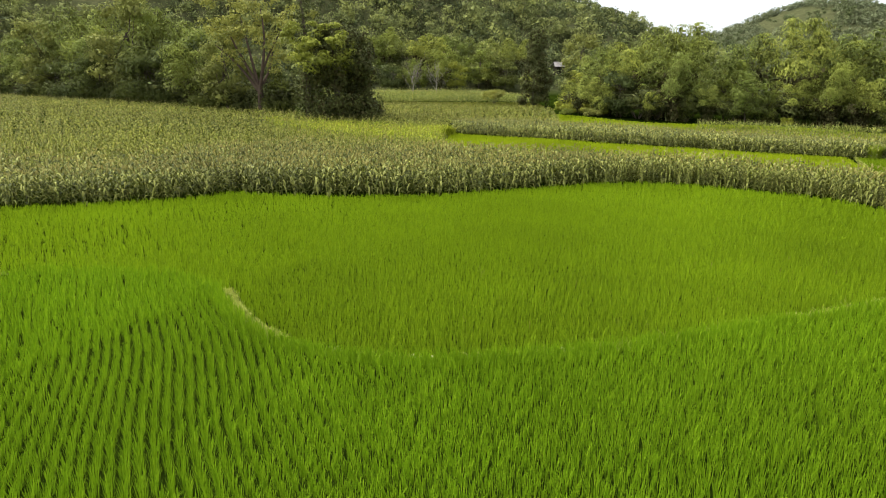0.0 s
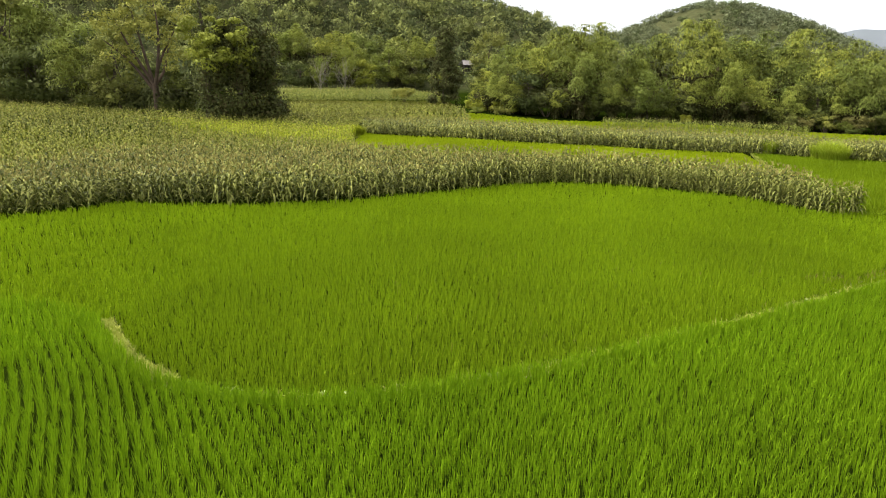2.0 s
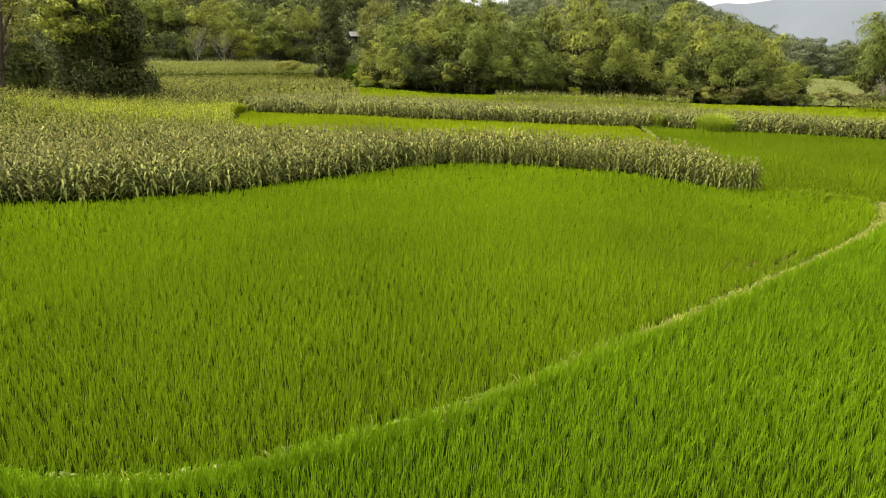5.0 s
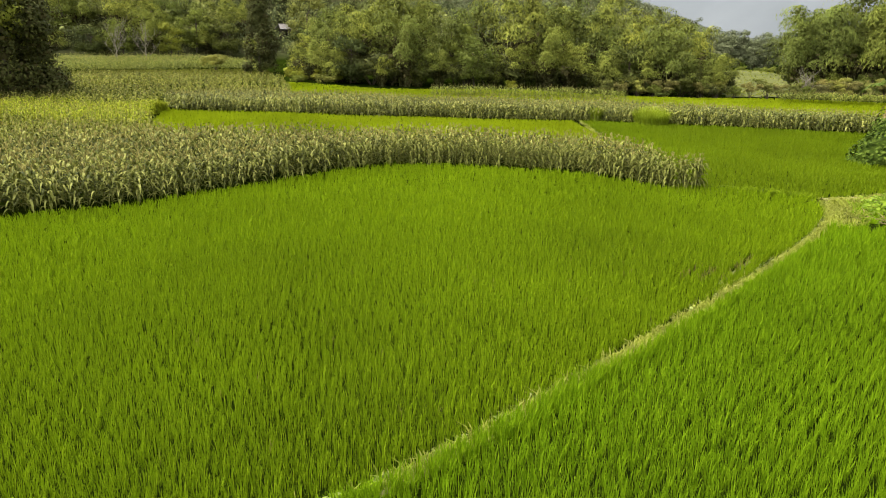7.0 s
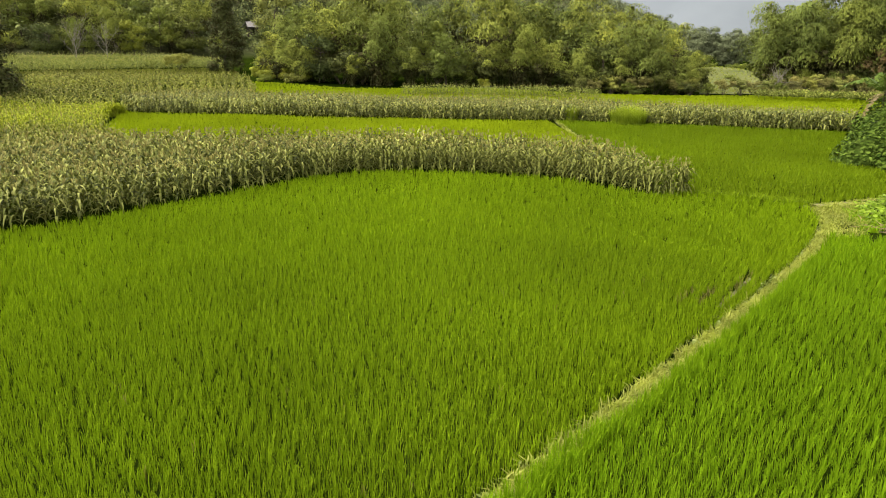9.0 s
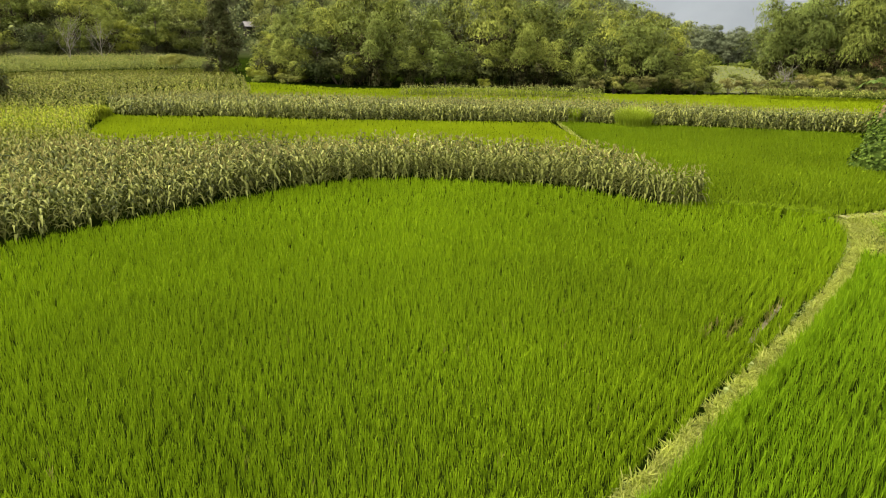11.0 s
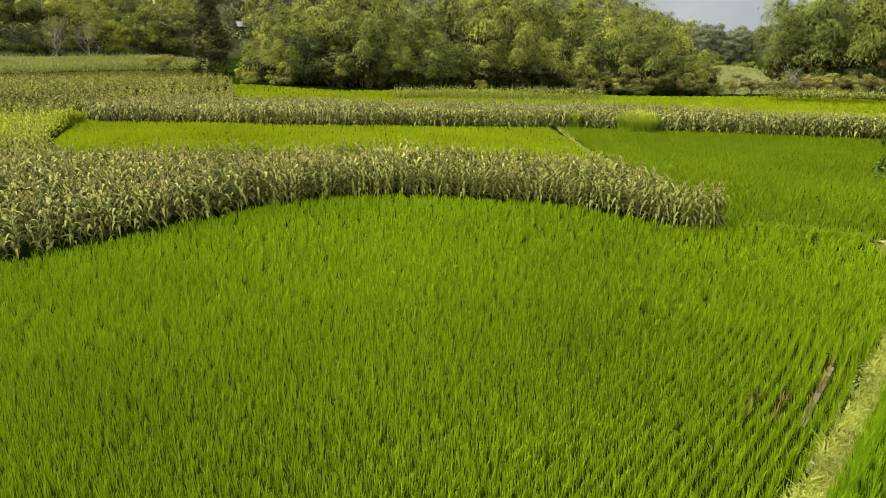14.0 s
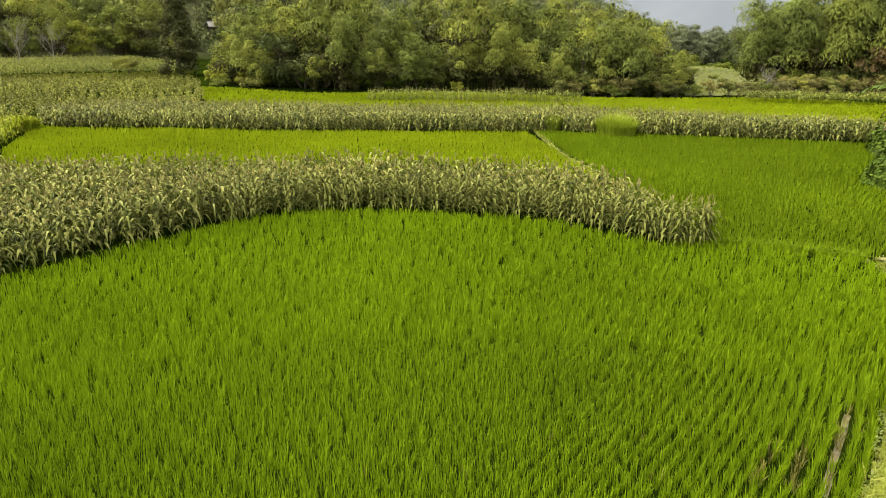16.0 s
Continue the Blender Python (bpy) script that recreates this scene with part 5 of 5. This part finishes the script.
def meadow():
    """The pale pasture beyond the wood."""
    gx, gy = np.meshgrid(np.arange(104, 206, 3.0), np.arange(86, 180, 3.0))
    x, y = gx.ravel(), gy.ravel()
    n, m = gx.shape
    a = (np.arange(n - 1)[:, None] * m + np.arange(m - 1)[None]).ravel()
    t = np.concatenate([np.stack([a, a + 1, a + m + 1], 1), np.stack([a, a + m + 1, a + m], 1)])
    mid = np.stack([x[t].mean(1), y[t].mean(1)], 1)
    t = t[inside(gap_poly, mid[:, 0], mid[:, 1])]
    tagged(new("meadow", mesh_of("meadow", np.stack([x, y, ground_z(x, y) + 0.12], 1), t, MEADOW)), "pale dry pasture seen through a gap in the woods", "pasture", kind="structure")


meadow()


def banana(label, height, dead=3, live=6, stem=0.52):
    """A banana plant: sheathed stem, long arching leaves torn at the edges, dead ones hanging."""
    ob = thing("banana_plant", label, "banana plant", "banana plants on the mound")
    part("stem", mesh_of("stem", *tube([(0, 0, -0.2), (0.03, 0, height * 0.3), (0, 0.04, height * 0.55)], [0.17, 0.14, 0.09], 9)[:2], BARK), ob)
    for k in range(live + dead):
        gone = k >= live
        a = k * 2.4 + rng.normal(0, 0.3)
        d, s = np.array([math.cos(a), math.sin(a), 0]), np.array([-math.sin(a), math.cos(a), 0])
        length = height * (0.62 if not gone else 0.5) * rng.uniform(0.85, 1.1)
        rise = rng.uniform(0.55, 1.0) if not gone else 0.1
        drop = rng.uniform(0.3, 0.75) if not gone else rng.uniform(0.6, 1.0)
        b = np.array([0, 0, height * 0.52])
        v, t = [], []
        at = lambda f: b + d * length * (f - 0.2 * f * f) * (1.0 if not gone else 0.75) + np.array([0, 0, length * (rise * 1.3 * f - (rise * 0.6 + drop) * f * f)])
        for i in range(22):
            f0, f1 = 0.06 + 0.94 * i / 22, 0.06 + 0.94 * (i + 1) / 22
            for q in (-1, 1):
                w = q * 0.24 * height / 4 * math.sin(math.pi * min(1, 0.1 + f0 * 0.88)) ** 0.6 * (0.6 if gone else 1) * rng.uniform(0.75, 1.05)
                tip = s * w + d * abs(w) * 0.3 - np.array([0, 0, abs(w) * rng.uniform(0.15, 0.9)])
                k0 = len(v)
                v += [at(f0), at(f1), at(f1 - 0.006) + tip, at(f0 + 0.006) + tip]
                t += [(k0, k0 + 1, k0 + 2), (k0, k0 + 2, k0 + 3)]
        frond = part("dead_leaf" if gone else "leaf", mesh_of("leaf", v, t, BANANA_DRY if gone else BANANA_LEAF), ob, "brown withered hanging leaf" if gone else "")
        part("midrib", mesh_of("midrib", *tube([at(f) - np.array([0, 0, 0.012]) for f in np.linspace(0, 1, 8)], np.linspace(0.03, 0.008, 8), 4)[:2], BANANA_DRY if gone else CULM), frond)
    return ob


stand(banana("tall banana plant with torn green leaves and withered ones", 8.2), 67.4, 49.7, 200, first=True)
stand(banana("banana plant with hanging brown leaves", 7.2, 6, 4), 68.6, 48.0, 40, first=True)
stand(banana("young banana plant among creepers", 5.4, 2, 5), 69.0, 45.0, 120, first=True)


def vegetable_patch():
    ob = thing("vegetable_patch", "tangle of bright green squash leaves and dry stalks on the bank", "vegetable patch")
    ob.matrix_basis = pose(40, 30.0, float(ground_z(40, 30.0)) + 0.1)
    bed = [(-3.9, 0.8), (-6.5, -1.5), (-6.8, -2.3), (-4.0, -4.3), (6.0, -7.0), (8.5, 0.4), (1.0, 1.4)]
    xy = rng.uniform((-6.5, -7.0), (8.5, 1.5), (9000, 2))
    xy = xy[inside(bed, xy[:, 0], xy[:, 1])]
    x, y = xy[:, 0], xy[:, 1]
    front = to_line([(-8.0, -2.2), (-6.0, -3.2), (-3.0, -5.2), (6.0, -8.0)], x, y)
    h = 0.2 + 0.36 * step01(0.6, 2.4, front) + 0.12 * np.sin(x * 2.1) * np.cos(y * 3)
    keep = rng.uniform(0, 1, len(x)) < 0.25 + 0.75 * step01(0.8, 1.8, front)
    pts = np.stack([x, y, h * rng.uniform(0.5, 1.05, len(x))], 1)[keep]
    part("leaves", leaf_heap("leaves", pts, np.tile([0.0, -0.2, 1.0], (len(pts), 1)), 0.24, FRESH_LEAF, "", ""), ob)
    for _ in range(90):
        f, a = rng.uniform(0, 1), rng.uniform(0, 3.14)
        cx, cy = -6.9 + 5.5 * f + rng.normal(0, 0.4), -1.9 - 2.8 * f + rng.normal(0, 0.4)
        e = (cx + math.cos(a) * 0.9, cy + 0.5 * math.sin(a), rng.uniform(0.1, 0.55))
        part("stalk", mesh_of("stalk", *tube(bent((cx, cy, 0.3), e, 0.06, 4), [0.022, 0.022, 0.018, 0.01], 4)[:2], BANANA_DRY), ob, "dry pale stalk")
    return ob


vegetable_patch()


# ---- tall grass clumps in the second corn field, hut, bushes at the wood's foot ----
def reed(label, height, radius, blades=420, mat=REED_LEAF):
    ob = thing("reed_clump", label, "reeds", "reed clumps by the corn")
    pieces = []
    for _ in range(blades):
        a, r = rng.uniform(0, 6.28), radius * math.sqrt(rng.uniform(0, 1))
        tall = height * rng.uniform(0.6, 1.0) * (1.0 - 0.3 * (r / radius) ** 2)
        v, t = blade((r * math.cos(a), 0.7 * r * math.sin(a)), a + rng.normal(0, 0.8), tall, 0.055, rng.uniform(0.1, 0.55), rng.uniform(0.0, 0.22))
        pieces.append((v, t, 0))
    v, t, _ = joined(pieces)
    part("foliage", mesh_of("foliage", v, t, mat), ob)
    return ob


stand(reed("large clump of bright green reeds in front of the corn", 2.6, 2.6, 1900), 54.6, 69.2, 60, first=True)
stand(reed("small clump of bright green reeds by the bank", 2.3, 0.9, 500), 50.6, 74.0, 60, first=True)
stand(reed("bright green reeds at the corner of the corn", 1.8, 1.5, 800, CORN_BRIGHT), 3.8, 92.0, 60, first=True)


def hut():
    """A small hut on the slope: plank walls, a hipped weathered roof with eaves, a dark doorway."""
    ob = thing("hut", "small plank hut with a weathered pale roof among the trees", "hut")
    ob.matrix_basis = pose(47.3, 243.0, 9.9, 0, 0, 20) @ Matrix.Diagonal((0.8, 0.8, 0.8, 1))
    def slab(x0, y0, z0, x1, y1, z1):
        v = [(x, y, z) for z in (z0, z1) for y in (y0, y1) for x in (x0, x1)]
        f = [(0, 2, 3), (0, 3, 1), (4, 5, 7), (4, 7, 6), (0, 1, 5), (0, 5, 4), (2, 6, 7), (2, 7, 3), (0, 4, 6), (0, 6, 2), (1, 3, 7), (1, 7, 5)]
        return v, f
    for a in ((-2.3, -1.7, -1.5, -0.5, -1.6, 2.4), (0.5, -1.7, -1.5, 2.3, -1.6, 2.4), (-0.5, -1.7, 1.9, 0.5, -1.6, 2.4), (-2.3, 1.6, -1.5, 2.3, 1.7, 2.4), (-2.3, -1.6, -1.5, -2.2, 1.6, 2.4), (2.2, -1.6, -1.5, 2.3, 1.6, 2.4)):
        part("wall", mesh_of("wall", *slab(*a), HUT_WALL, smooth=False), ob)
    for side in (-1, 1):
        v = [(-3.0, side * 2.5, 2.1), (3.0, side * 2.5, 2.1), (2.2, 0, 4.0), (-2.2, 0, 4.0)]
        v += [(x, y, z + 0.12) for x, y, z in v]
        f = [(0, 1, 2), (0, 2, 3), (4, 6, 5), (4, 7, 6), (0, 4, 5), (0, 5, 1), (1, 5, 6), (1, 6, 2), (2, 6, 7), (2, 7, 3), (3, 7, 4), (3, 4, 0)]
        slope = part("roof", mesh_of("roof", v, f, ROOF, smooth=False), ob)
        if side > 0:
            part("ridge_cap", mesh_of("ridge_cap", *tube([(-2.3, 0, 4.14), (0, 0, 4.17), (2.3, 0, 4.14)], [0.12, 0.12, 0.12], 6)[:2], ROOF), slope)
    return ob


hut()
for x, y, s in ((31, 142, 1.2), (34, 141, 1.4), (33, 146, 1.6), (37, 139, 1.2), (38, 144, 1.6), (30.5, 147, 1.3), (35.5, 149, 1.8)):
    SHRUBS[2].at(x, y, size=s)
for x, y, s in ((33, 155, 0.55), (37, 153, 0.6), (42, 150, 0.7)):
    BAMBOOS[1].at(x, y, size=s)
RUSTY = broadleaf(9.5, 4.2, -0.5, RUST_LEAF, "rust-brown withered creeper-hung tree at the scrub's edge", 34, 150, 0.34)
stand(RUSTY, 137.5, 95.0, first=True)


# ---- the last corn plants at the field's tip, each by itself ----
def corn_thing():
    ob = thing("corn_plant", "tall tasselled corn plant with drooping leaves at the field's edge", "corn plant", "corn plants at the field's edge")

    pieces = []
    height = 2.0
    part("stalk", mesh_of("stalk", *tube([(0, 0, -0.1), (0.01, 0.01, 1.0), (0, 0.02, height * 0.95)], [0.018, 0.014, 0.007], 6)[:2], CORN_STALK), ob)
    plane = rng.uniform(0, math.pi)
    for i in range(10):
        u = 0.12 + 0.74 * i / 10
        turn = plane + math.pi * (i % 2) + rng.normal(0, 0.45)
        d, sd = np.array([math.cos(turn), math.sin(turn), 0]), (-math.sin(turn), math.cos(turn), 0)
        length, rise, drop = height * rng.uniform(0.28, 0.42), rng.uniform(0.5, 0.9), rng.uniform(0.3, 0.85)
        pts = [np.array([0, 0, u * height]) + d * length * (f * 0.95 - 0.18 * f * f) + np.array([0, 0, length * (rise * 1.5 * f - (rise + drop) * 1.05 * f * f)]) for f in np.linspace(0, 1, 6)]
        w = rng.uniform(0.10, 0.14)
        v, t, _ = ribbon(pts, [w * 0.5, w * 0.95, w, w * 0.85, w * 0.5, 0.005], sd, 0)
        part("leaf", mesh_of("leaf", v, t, CORN_LEAF), ob)
    v, t, _ = joined([flat_ribbon([np.array([0, 0.02, height * 0.92]), np.array([0.05 * math.cos(a), 0.05 * math.sin(a), height * 0.92 + 0.17]), np.array([0.13 * math.cos(a), 0.13 * math.sin(a), height * 0.92 + 0.26])],
                                  [0.012, 0.022, 0.008], (-math.sin(a), math.cos(a), 0), 0) for a in np.linspace(0, 6, 6)])
    part("tassel", mesh_of("tassel", v, t, TASSEL), ob, "tan tassel")
    return ob


TIPS = [Kind(corn_thing()) for _ in range(3)]
for i in range(26):
    a, r = rng.uniform(0, 6.28), math.sqrt(rng.uniform(0, 1))
    TIPS[i % 3].at(30.9 + 1.25 * r * math.cos(a), 37.9 + 0.95 * r * math.sin(a), size=rng.uniform(0.8, 1.05))
line = smooth_line(CORN_FRONT[12:], 0.36)
along = np.gradient(line, axis=0)
inward = np.stack([-along[:, 1], along[:, 0]], 1) / np.hypot(along[:, 0], along[:, 1])[:, None]
for k, off in enumerate((0.4, 0.85)):
    for i, (x, y) in enumerate(line + inward * off):
        TIPS[(i + k) % 3].at(x + rng.normal(0, 0.07), y + rng.normal(0, 0.07), size=rng.uniform(0.88, 1.08))
